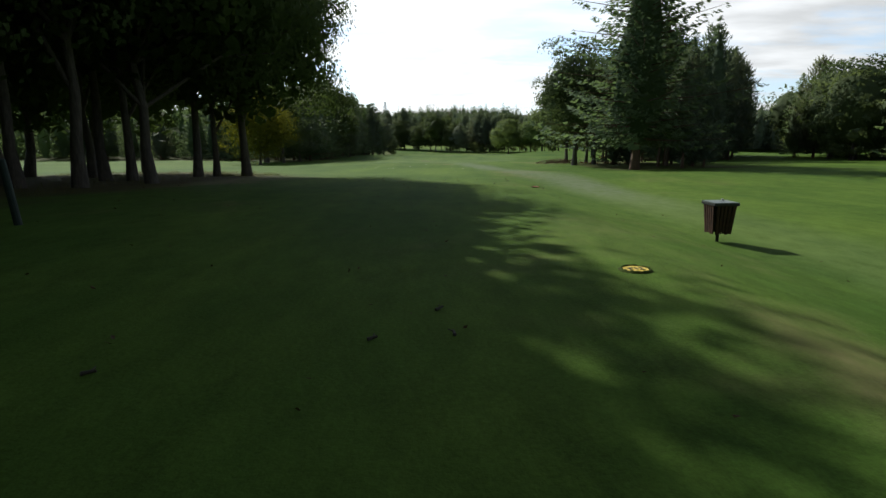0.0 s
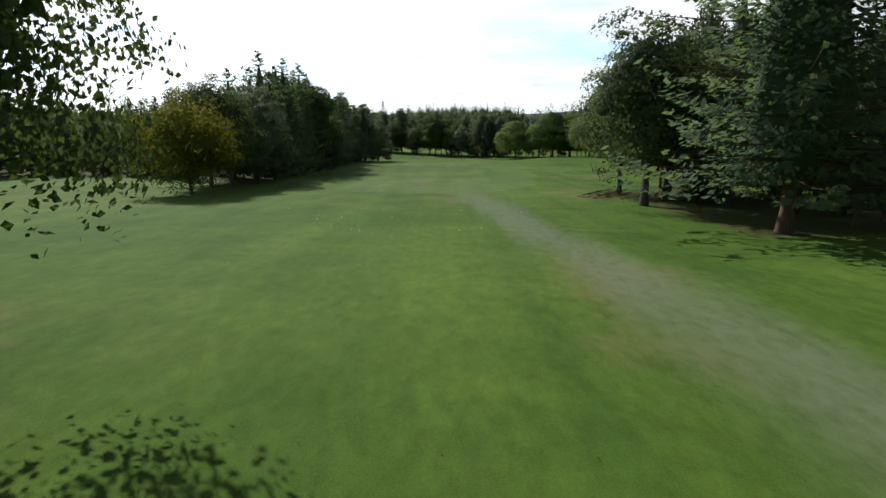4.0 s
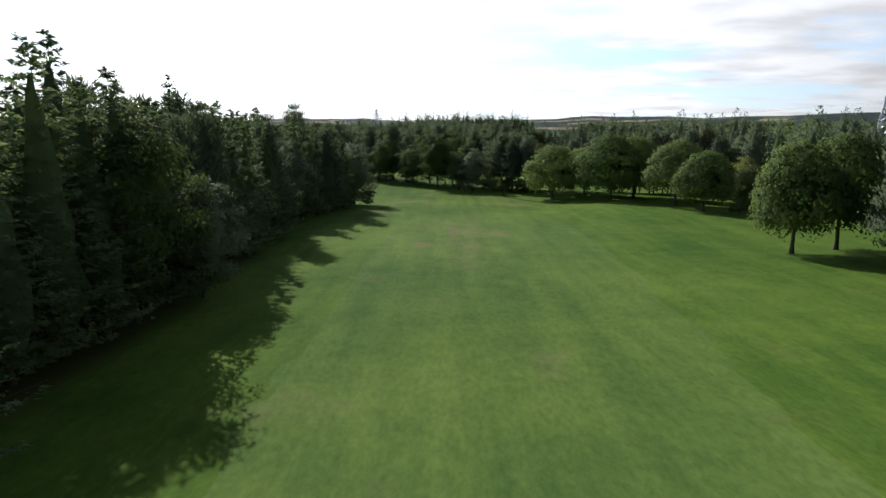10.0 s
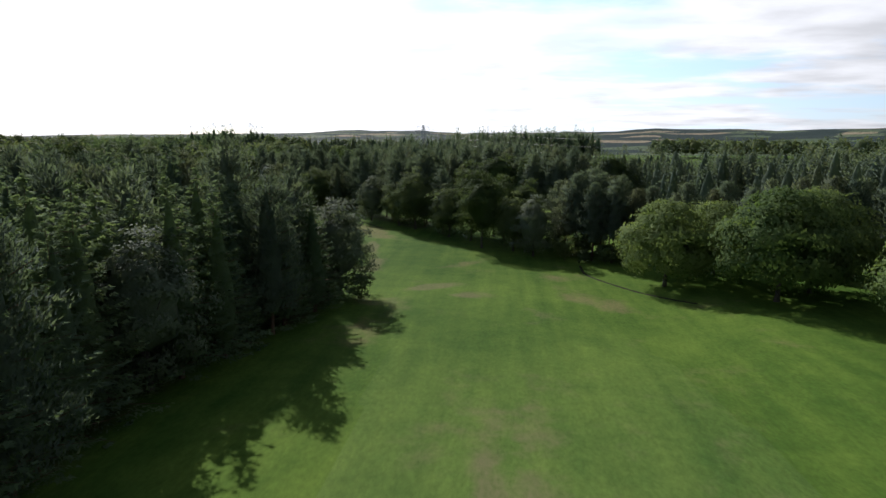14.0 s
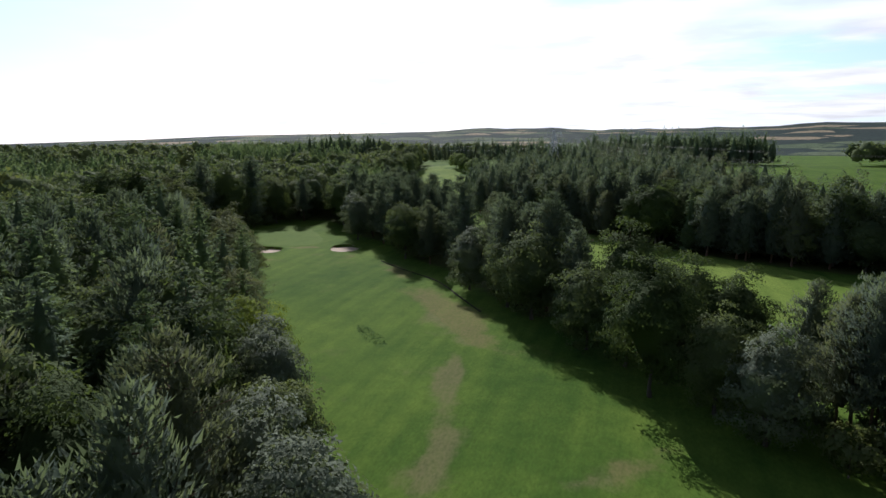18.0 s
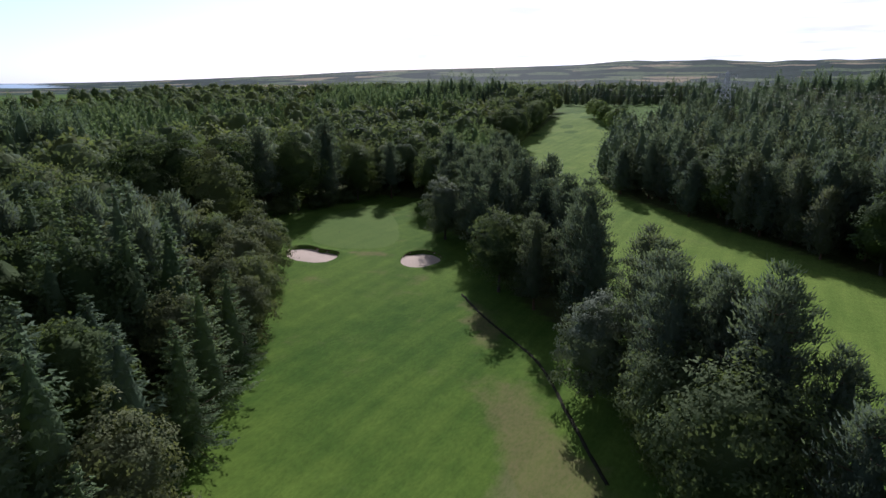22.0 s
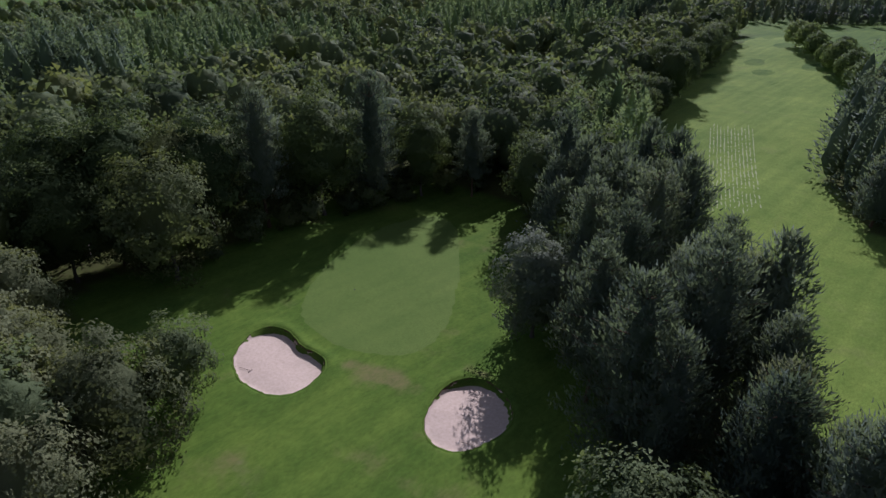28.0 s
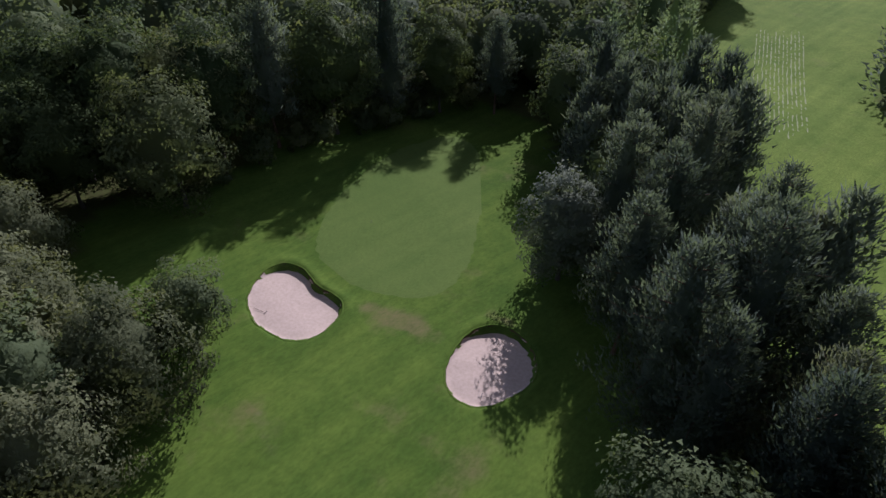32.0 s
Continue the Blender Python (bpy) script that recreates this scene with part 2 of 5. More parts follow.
    link(wear.outputs["Fac"], pm.inputs[0])
    link(patch.outputs["Fac"], pm.inputs[2])
    pr = add("ShaderNodeMapRange", interpolation_type="SMOOTHSTEP", i_1=0.56, i_2=0.80, i_3=0.0, i_4=dry_amount)
    link(pm.outputs[0], pr.inputs[0])
    break_up = add("ShaderNodeMath", operation="MULTIPLY")
    bt = add("ShaderNodeMapRange", i_1=0.3, i_2=0.65, i_3=0.35, i_4=1.0)
    link(tuft.outputs["Fac"], bt.inputs[0])
    link(pr.outputs[0], break_up.inputs[0])
    link(bt.outputs[0], break_up.inputs[1])
    col = mix_colour(add, link, break_up.outputs[0], col, dry)
    for field, tone in (("track", (0.150, 0.178, 0.108)), ("litter", (0.060, 0.046, 0.026))):
        at = add("ShaderNodeAttribute")
        at.attribute_name = field
        am = add("ShaderNodeMath", operation="MULTIPLY")
        link(at.outputs["Fac"], am.inputs[0])
        link(bt.outputs[0], am.inputs[1])
        col = mix_colour(add, link, am.outputs[0], col, tone)
    link(col, b.inputs["Base Color"])
    h = add("ShaderNodeMath", operation="MULTIPLY_ADD", i_1=0.35)
    link(grain.outputs["Fac"], h.inputs[0])
    link(tuft.outputs["Fac"], h.inputs[2])
    bump_of(add, link, b, h.outputs[0], 0.35, 0.04)
    return m


def plain(name, a, b2, scale=8.0, rough=0.7, spec=0.3, metal=0.0, bump=0.15):
    m, add, link, b = material(name, rough, spec)
    co = add("ShaderNodeTexCoord")
    n = noise_of(add, link, scale, 6.0, 0.65, co.outputs["Object"])
    r = ramp_of(add, [(0.3, a), (0.7, b2)])
    link(n.outputs["Fac"], r.inputs[0])
    link(r.outputs[0], b.inputs["Base Color"])
    b.inputs["Metallic"].default_value = metal
    bump_of(add, link, b, n.outputs["Fac"], bump, 0.02)
    return m


ROUGH_TONES = ((0.042, 0.091, 0.015), (0.112, 0.174, 0.029))
M_ROUGH = turf("rough_grass", *ROUGH_TONES, (0.19, 0.150, 0.078), 0.72)
M_FAIRWAY = turf("fairway_grass", (0.063, 0.113, 0.031), (0.133, 0.190, 0.052), (0.18, 0.150, 0.085), 0.72, stripe=0.02, other=ROUGH_TONES)
M_NEXT = turf("bright_fairway_grass", (0.092, 0.154, 0.028), (0.178, 0.244, 0.050), (0.20, 0.180, 0.085), 0.45, stripe=0.03)
M_GREEN = turf("green_grass", (0.088, 0.143, 0.033), (0.120, 0.175, 0.043), (0.16, 0.18, 0.07), 0.25, fine=2.0)
M_SAND = plain("bunker_sand", (0.45, 0.36, 0.285), (0.56, 0.455, 0.37), 3.0, 0.95, 0.1, bump=0.4)
M_SHADED_SOIL = plain("shaded_soil", (0.055, 0.038, 0.022), (0.12, 0.085, 0.05), 5.0, 0.95, 0.1, bump=0.5)
M_BARK = bark("grey_bark", (0.055, 0.048, 0.040), (0.15, 0.135, 0.115))
M_PINEBARK = bark("pine_bark", (0.070, 0.045, 0.030), (0.19, 0.125, 0.085))
M_BROAD = foliage("broad_leaves", (0.065, 0.097, 0.048), (0.160, 0.200, 0.094), 0.46, odd=(0.130, 0.150, 0.055))
M_BEECH = foliage("beech_leaves", (0.040, 0.066, 0.024), (0.095, 0.130, 0.050), 0.40)
M_SILVER = foliage("silver_leaves", (0.084, 0.114, 0.072), (0.160, 0.194, 0.130), 0.34, spec=0.2)
M_RUSSET = foliage("dry_beech_leaves", (0.092, 0.112, 0.055), (0.172, 0.192, 0.098), 0.42)
M_YELLOW = foliage("turning_leaves", (0.095, 0.118, 0.024), (0.240, 0.228, 0.039), 0.48)
M_LIME = foliage("bright_leaves", (0.095, 0.140, 0.028), (0.20, 0.25, 0.050), 0.45)
M_MAPLE = foliage("maple_leaves", (0.080, 0.130, 0.045), (0.205, 0.265, 0.100), 0.42)
M_SEA = plain("sea_water", (0.20, 0.28, 0.36), (0.24, 0.32, 0.40), 0.01, 0.3, 0.5, bump=0.0)
M_PINE = foliage("pine_needles", (0.075, 0.106, 0.080), (0.158, 0.200, 0.142), 0.46, odd=(0.105, 0.112, 0.062))
M_SPRUCE = foliage("spruce_needles", (0.072, 0.112, 0.075), (0.150, 0.202, 0.126), 0.46)
M_LARCH = foliage("larch_needles", (0.078, 0.125, 0.070), (0.172, 0.230, 0.122), 0.50)

# ---- ground ----
# stretches of wood, as outlines of where the stems stand
W_LEFT = [(-20, 78), (-19.5, 95), (-19.5, 112), (-21, 132), (-24, 150), (-26, 166), (-22.5, 184), (-20, 200), (-27.5, 212), (-36.2, 222), (-52.2, 237), (-62.5, 251), (-72.5, 265.5), (-83, 277.5), (-97, 284), (-108, 283), (-124, 287), (-128, 294), (-121.5, 302), (-125, 310),
          (-130, 318), (-130, 340), (-122, 354), (-106, 354), (-98, 347), (-100, 352), (-108, 372), (-114, 402), (-121, 440), (-133, 500), (-150, 575), (-230, 700), (-420, 700), (-420, 70), (-95, 66), (-75, 94), (-50, 100), (-34, 91)]
W_BELT = [(-18, 266), (-23, 270.5), (-30, 279), (-37, 287), (-43, 294), (-51, 300), (-58, 307), (-67, 319), (-80, 328), (-94, 343), (-108, 364), (-120, 400), (-108, 402), (-96, 376), (-80, 352), (-62, 332), (-45.5, 314), (-40, 299.5), (-33.5, 289), (-25, 283.5), (-16, 276.5)]
W_PINES = [(14.5, 236), (23, 232), (40, 230.5), (54, 213), (70, 190), (80, 200), (64, 222), (44, 239), (26, 241)]
W_BACKPINES = [(48, 298), (80, 256), (120, 222), (200, 225), (210, 330), (130, 345), (84, 342), (60, 346), (46, 334)]
W_FAR = [(-81, 456), (-71, 402), (-59.5, 382), (-44, 370.5), (-18.5, 351.8), (-1.5, 338.2), (14.5, 326.2), (37, 314), (52, 328), (42, 375), (32, 420), (26, 500), (0, 560), (-60, 560)]
W_R1 = [(24, 78), (31, 97), (36, 112), (39, 124), (44, 133), (58, 152), (68, 140), (58, 112), (48, 92), (36, 74)]
W_R2 = [(46, 58), (66, 108), (86, 138), (122, 158), (170, 120), (150, 40), (60, 20)]
# never in view; added behind the tee to cut down sky light
W_UNSEEN = [(-60, -60), (-20, -45), (30, -45), (90, -50), (90, -90), (-60, -90)]
W_COPSE = [(14, 41), (13, 53), (15, 60), (19, 72), (25, 75), (28, 60), (27, 46), (22, 41)]
W_TEE = [(-7.6, 24.5), (-8, 12), (-7.5, -8), (-16, -12), (-20, 8), (-19, 32), (-13, 32)]


KY = (-100, 8, 15, 25, 40, 55, 68, 100, 140, 180, 210, 250, 300, 340, 400, 470, 540, 650, 800, 1500)
KZ = (2.0, 1.9, 1.6, 1.25, 0.45, -0.05, -0.5, -1.6, -2.6, -4.0, -5.2, -5.1, -4.5, -4.9, -3.0, 1.0, 5.0, 7.0, 5.0, 0.0)


def smooth(a, b, v):
    t = np.clip((np.asarray(v, float) - a) / (b - a), 0, 1)
    return t * t * (3 - 2 * t)


def inside(poly, x, y):
    """Whether the points lie in the polygon (numpy arrays)."""
    x, y = np.asarray(x, float), np.asarray(y, float)
    hit = np.zeros(x.shape, bool)
    for (x0, y0), (x1, y1) in zip(poly, poly[1:] + poly[:1]):
        with np.errstate(divide="ignore", invalid="ignore"):
            hit ^= ((y0 > y) != (y1 > y)) & (x < (x1 - x0) * (y - y0) / (y1 - y0 + 1e-12) + x0)
    return hit


def far_hills(x, y):
    """Low hills a long way off, none towards the sea on the left."""
    d = np.hypot(x, y - 250)
    az = np.degrees(np.arctan2(x, y - 250))           # to the right of +y
    ridge = np.interp(az, (-66, -57, -50, -41, -33, -25, -16, -8, 0, 9, 16, 25, 34, 50, 120, 180), (0, 15, 38, 64, 76, 90, 106, 110, 104, 110, 124, 112, 126, 128, 60, 0))
    ridge = ridge + (2 * np.sin(az * 0.31) + 3 * np.sin(az * 0.83 + 2) + 2 * np.sin(az * 2.1)) * smooth(-60, -40, az)
    h = ridge * smooth(1100, 3700, d)
    return h + 6 * np.sin(x / 260 + 1) * np.sin(y / 310) * smooth(800, 1600, d) * smooth(-60, -46, az)


# each bunker: centre, and radius as base + harmonics (amplitude, waves, phase)
BUNKERS = (
    ((-95.0, 299.75), 4.86, ((0.18, 1, 0.76), (1.20, 2, -0.17), (0.40, 3, 1.74), (0.18, 4, -1.95), (0.10, 6, -2.27))),
    ((-75.5, 308.5), 4.3, ((0.23, 1, 1.3), (0.58, 2, -2.56), (0.16, 3, 1.47), (0.09, 4, 1.8))),
)


def bunker_radius(k, a):
    _, r, waves = BUNKERS[k]
    out = np.full(np.shape(a), r)
    for amp, n, ph in waves:
        out = out + amp * np.cos(n * a - ph)
    return out


def height(x, y, pit=False):
    x, y = np.asarray(x, float), np.asarray(y, float)
    z = sum(np.interp(y + o, KY, KZ) for o in (-6, -3, 0, 3, 6)) / 5 * (1 - smooth(700, 1800, np.abs(x)))
    z = z - 0.42 * smooth(2.9, 5.4, x) * (1 - smooth(18, 34, y)) * smooth(-30, -5, y)      # the tee stands proud
    z = z + (0.05 * np.sin(x * 0.31 + y * 0.17) + 0.07 * np.sin(x * 0.12 - y * 0.09 + 1)) * smooth(15, 40, y)
    z = z + 1.0 * smooth(18, 34, x) * (1 - smooth(70, 110, x)) * smooth(140, 168, y) * (1 - smooth(214, 236, y))
    g = np.exp(-(((x + 100) / 15) ** 2 + ((y - 322) / 17) ** 2))
    z = z + 0.45 * g
    for k, ((cx, cy), *_) in enumerate(BUNKERS):
        dx, dy = x - cx, y - cy
        rho = np.hypot(dx, dy) / bunker_radius(k, np.arctan2(dy, dx))
        z = z + 0.25 * np.exp(-((rho - 1.12) / 0.16) ** 2) * smooth(-3.0, 4.0, dy) - (1.0 if pit else 0.12 + 0.38 * smooth(-2.0, 3.0, dy)) * (1 - smooth(*((0.86, 0.98) if pit else (0.965, 1.0)), rho))
    return z + far_hills(x, y)


def z_at(x, y):
    return float(height(x, y))


def mesh_of(name, verts, faces, mat, shade_smooth=False, normals=None):
    me = bpy.data.meshes.new(name)
    me.from_pydata(verts.tolist() if hasattr(verts, "tolist") else verts, [], faces.tolist() if hasattr(faces, "tolist") else faces)
    me.materials.append(mat)
    if shade_smooth or normals is not None:
        me.polygons.foreach_set("use_smooth", [True] * len(me.polygons))
    me.update()
    if normals is not None:                           # leaves share the round of their clump
        me.normals_split_custom_set_from_vertices(normals.tolist())
    return me


def grid_faces(nx, ny):
    i, j = np.meshgrid(np.arange(nx - 1), np.arange(ny - 1), indexing="ij")
    a = (i * ny + j).ravel()
    return np.stack([a, a + ny, a + ny + 1, a + 1], 1)


def spread(lo, hi, far_lo, far_hi, step, growth=1.16):
    mid = list(np.arange(lo, hi + 1e-6, step))
    s, v = step, mid[-1]
    while v < far_hi:
        s *= growth
        v += s
        mid.append(v)
    s, v, low = step, mid[0], []
    while v > far_lo:
        s *= growth
        v -= s
        low.append(v)
    return low[::-1] + mid


WEAR = (    # centre, radii, turn (degrees), amount of worn or parched grass
    (2.9, 2.2, 0.8, 1.6, 0, 0.68), (1.0, 56.5, 0.8, 2.4, 8, 0.6), (3.2, 17.0, 2.0, 1.8, 0, 0.4), (0.0, 65.5, 1.6, 1.0, 0, 0.6), (-4.9, 61.0, 2.2, 1.6, 0, 0.3),
    (11.6, 66.0, 1.4, 4.0, -20, 0.3), (-9.0, 209.0, 4.0, 1.6, 35, 0.95), (-3.3, 204.0, 2.2, 1.8, 0, 0.7), (-24.5, 240.0, 1.2, 9.0, 12, 1.0),
    (-21.0, 225.0, 1.4, 8.0, 8, 0.6), (-5.0, 227.0, 5.0, 2.0, 40, 0.5), (-32.5, 264.5, 3.6, 15.0, 38, 1.0), (-2.0, 80.0, 0.9, 14, 4, 0.5),
    (20.0, 92.0, 3.0, 18.0, -18, 0.3), (-84.5, 306.5, 4.0, 1.3, 20, 0.6), (-89.0, 305.0, 1.0, 1.0, 0, 0.5), (-78.0, 313.8, 2.0, 0.9, 20, 0.6),
    (5.0, 32.0, 2.4, 7.0, 4, 0.5), (-13.0, 190.0, 3.0, 16.0, 5, 0.35), (-92.0, 372.0, 7.0, 13.0, 30, 0.35), (-11.5, 21.0, 5.0, 9.0, 0, 1.0), (2.5, 150.0, 1.5, 30, -3, 0.3),
    (-5.0, 60.0, 2.4, 0.9, 0, 0.35), (-7.3, 57.8, 1.6, 0.8, 0, 0.35), (-0.3, 60.2, 0.9, 0.8, 0, 0.4), (0.1, 64.6, 1.2, 0.5, 0, 0.6), (11.8, 60.0, 2.4, 2.6, 0, 0.95), (10.2, 63.6, 1.8, 1.0, 0, 0.7), (14.8, 90.0, 1.2, 4.0, -15, 0.5),
    (18.8, 98.0, 1.2, 3.5, -15, 0.5), (0.3, 155.0, 1.0, 10.0, 0, 0.5), (6.1, 154.0, 1.6, 4.0, 0, 0.4), (-3.6, 145.6, 1.2, 3.0, 0, 0.45), (11.0, 204.0, 4.0, 2.2, -20, 0.45), (-3.8, 204.4, 2.6, 1.6, 30, 0.75), (8.4, 218.6, 3.0, 1.6, -40, 0.5),
    (17.0, 199.0, 2.4, 5.0, 30, 0.5), (-52.0, 288.5, 2.0, 9.0, 40, 0.7), (-24.9, 239.0, 1.4, 7.0, 12, 0.6), (-69.0, 299.5, 2.0, 3.0, 30, 0.5),
)


def wear_at(x, y):
    out = np.zeros(np.shape(x))
    for cx, cy, rx, ry, turn, amount in WEAR:
        c, s = math.cos(radians(turn)), math.sin(radians(turn))
        u, v = (x - cx) * c + (y - cy) * s, -(x - cx) * s + (y - cy) * c
        out = np.maximum(out, amount * np.exp(-(u / rx) ** 2 - (v / ry) ** 2))
    return out


TRACK = ((6.6, -20, 1.3), (6.5, 15, 1.3), (6.3, 26, 1.3), (5.4, 36, 1.3), (4.7, 42, 1.25), (4.2, 49, 1.4), (3.7, 56, 1.6), (3.1, 62, 1.4), (2.4, 68, 1.2), (1.9, 80, 1.4), (1.6, 96, 2.2))


def track_at(x, y):
    mid = np.interp(y, [p[1] for p in TRACK], [p[0] for p in TRACK])
    half = np.interp(y, [p[1] for p in TRACK], [p[2] for p in TRACK])
    return 0.9 * (1 - smooth(0.55, 1.25, np.abs(x - mid) / half)) * (1 - smooth(48, 74, y)) * (0.25 + 0.75 * smooth(10, 22, y))


def litter_at(x, y):
    out = np.zeros(np.shape(x))
    for poly in (W_LEFT, W_BELT, W_R1, W_FAR, W_COPSE, W_TEE):
        out = np.maximum(out, inside(poly, x, y) * 0.9)
    return out


def add_wear(me, xy):
    x, y = xy[:, 0], xy[:, 1]
    for field, values in (("wear", wear_at(x, y)), ("track", track_at(x, y)), ("litter", litter_at(x, y)), ("keep", 1 - 0.5 * smooth(70, 110, y) - 0.5 * smooth(145, 205, y))):
        at = me.attributes.new(field, "FLOAT", "POINT")
        at.data.foreach_set("value", values.astype(np.float32))


def build_ground():
    gx = sorted(set(np.round(spread(-150, 70, -4700, 4700, 2.0) + list(np.arange(-103, -67.9, 0.5)) + list(np.arange(-11, 16.1, 1.0)), 3)))
    gy = sorted(set(np.round(spread(-12, 400, -1200, 4700, 2.0) + list(np.arange(291, 316.1, 0.5)), 3)))
    X, Y = np.meshgrid(gx, gy, indexing="ij")
    Z = height(X, Y, True)
    v = np.stack([X.ravel(), Y.ravel(), Z.ravel()], 1)
    me = mesh_of("ground", v, grid_faces(len(gx), len(gy)), M_GROUND, True)
    add_wear(me, v)
    tagged(new("ground", me), "rough mown grass with dry patches, rolling away to far fields", "ground", kind="structure")


def far_ground():
    """Rough grass near by; past the woods it turns into a patchwork of fields, hedges and heath."""
    m = M_ROUGH.copy()
    m.name = "open_country"
    add, link = nodes_of(m.node_tree)
    b = m.node_tree.nodes["Principled BSDF"]
    near = b.inputs["Base Color"].links[0].from_socket
    geo = add("ShaderNodeNewGeometry")
    mp = add("ShaderNodeMapping")
    mp.inputs["Scale"].default_value = (0.0062, 0.0075, 0.0)
    link(geo.outputs["Position"], mp.inputs[0])
    wob = noise_of(add, link, 2.0, 3.0, vec=mp.outputs[0])
    sh = add("ShaderNodeVectorMath", operation="MULTIPLY_ADD")
    link(wob.outputs["Color"], sh.inputs[0])
    sh.inputs[1].default_value = (0.35, 0.35, 0)
    link(mp.outputs[0], sh.inputs[2])
    vor = add("ShaderNodeTexVoronoi")
    vor.inputs["Scale"].default_value = 1.0
    link(sh.outputs[0], vor.inputs["Vector"])
    sep = add("ShaderNodeSeparateColor")
    link(vor.outputs["Color"], sep.inputs[0])
    # the blue of distant haze is put into the dark tones
    fields = ramp_of(add, [(0.0, (0.030, 0.046, 0.042)), (0.30, (0.038, 0.054, 0.048)), (0.50, (0.095, 0.128, 0.072)), (0.60, (0.034, 0.050, 0.046)), (0.76, (0.29, 0.235, 0.155)), (0.85, (0.12, 0.15, 0.085))])
    fields.color_ramp.interpolation = "CONSTANT"
    link(sep.outputs[0], fields.inputs[0])
    edge = add("ShaderNodeTexVoronoi", feature="DISTANCE_TO_EDGE")
    link(sh.outputs[0], edge.inputs["Vector"])
    hedge = add("ShaderNodeMapRange", i_1=0.02, i_2=0.05, i_3=0.85, i_4=0.0)
    link(edge.outputs["Distance"], hedge.inputs[0])
    col = mix_colour(add, link, hedge.outputs[0], fields.outputs[0], (0.016, 0.027, 0.020))
    dist = add("ShaderNodeVectorMath", operation="DISTANCE")
    link(geo.outputs["Position"], dist.inputs[0])
    dist.inputs[1].default_value = (-40, 250, 0)
    fade = add("ShaderNodeMapRange", interpolation_type="SMOOTHSTEP", i_1=900.0, i_2=1300.0)
    link(dist.outputs["Value"], fade.inputs[0])
    link(mix_colour(add, link, fade.outputs[0], near, col), b.inputs["Base Color"])
    return m


M_GROUND = far_ground()
build_ground()


def sea():
    """The sea far off on the left, as one level sheet."""
    a, d = np.radians(np.linspace(50, 100, 26)), np.array((2300.0, 3400.0, 4600.0))
    A, D = np.meshgrid(a, d, indexing="ij")
    D = D * np.where(D < 2400, 1 + 0.10 * np.sin(A * 17) + 0.08 * np.sin(A * 41), 1)
    v = np.stack([-np.sin(A).ravel() * D.ravel(), 250 + np.cos(A).ravel() * D.ravel(), np.full(A.size, 0.6)], 1)
    tagged(new("sea", mesh_of("sea", v, grid_faces(26, 3)[:, ::-1], M_SEA, True)), "distant blue-grey sea at the horizon", "water", kind="structure")


sea()


def sheet(name, poly, mat, lift, step, label, category, wobble=0.0):
    """A patch of differently kept grass that follows the ground, a little proud of it."""
    for _ in range(2):      # round the corners off
        poly = [(a[0] * k + b[0] * (1 - k), a[1] * k + b[1] * (1 - k)) for a, b in zip(poly, poly[1:] + poly[:1]) for k in (0.75, 0.25)]
    px, py = [p[0] for p in poly], [p[1] for p in poly]
    gx, gy = np.arange(min(px) - step, max(px) + 2 * step, step), np.arange(min(py) - step, max(py) + 2 * step, step)
    X, Y = np.meshgrid(gx, gy, indexing="ij")
    v = np.stack([X.ravel(), Y.ravel()], 1)
    f = grid_faces(len(gx), len(gy))
    c = v[f].mean(1)
    w = wobble * np.stack([np.sin(c[:, 1] * 0.9) + np.sin(c[:, 1] * 0.37 + 1), np.sin(c[:, 0] * 0.8)], 1)
    f = f[inside(poly, c[:, 0] + w[:, 0], c[:, 1] + w[:, 1])]
    used = np.unique(f)
    back = np.zeros(len(v), int)
    back[used] = np.arange(len(used))
    v, f = v[used], back[f]
    # pull the rim in to the outline's steps and down into the ground
    count = np.bincount(f.ravel(), minlength=len(v))
    z = height(v[:, 0], v[:, 1]) + np.where(count == 4, lift, -0.01)
    nb = np.zeros((len(v), 2))
    nn = np.zeros(len(v))
    for a, b in ((0, 1), (1, 2), (2, 3), (3, 0)):
        for s, e in ((a, b), (b, a)):
            rim = count[f[:, e]] < 4
            np.add.at(nb, f[rim, s], v[f[rim, e]])
            np.add.at(nn, f[rim, s], 1)
    rim = (count < 4) & (nn > 0)
    v = v.copy()
    v[rim] = (v[rim] + nb[rim]) / (1 + nn[rim])[:, None]
    z = height(v[:, 0], v[:, 1]) + np.where(count == 4, lift, -0.015)
    me = mesh_of(name, np.column_stack([v, z]), f, mat, True)
    add_wear(me, v)
    return tagged(new(name, me), label, category, kind="structure")


FAIRWAY = [(-9.8, 69), (-8.0, 65.8), (-5.7, 64.4), (-2.7, 64.0), (0.6, 63.6), (1.4, 61.8), (1.5, 57.5), (2.1, 52), (2.9, 46), (3.4, 40), (5.8, 40), (5.4, 46), (4.9, 53), (4.4, 59), (4.15, 63.3), (6.2, 66.2), (9.1, 70.4), (10.4, 78), (14.0, 100), (17, 130), (19, 160), (16, 185),
           (8, 205), (-4, 224), (-18, 243), (-34, 263), (-52, 280), (-70, 292), (-80, 297), (-88, 295), (-80, 283), (-68, 271), (-56, 256), (-42, 240), (-28, 222), (-15, 204), (-10, 185), (-9, 160), (-9, 120), (-9.6, 90)]
GREEN = [(-101.5, 306.3), (-107.5, 312.5), (-112, 321), (-115, 331), (-113.5, 340), (-107, 340), (-100, 333), (-92.5, 325.5), (-86.5, 317), (-85, 312), (-87, 308.6), (-91, 306.2), (-96, 305.6)]
sheet("fairway", FAIRWAY, M_FAIRWAY, 0.02, 0.7, "close-mown pale green fairway grass with worn streaks", "fairway", 0.12)
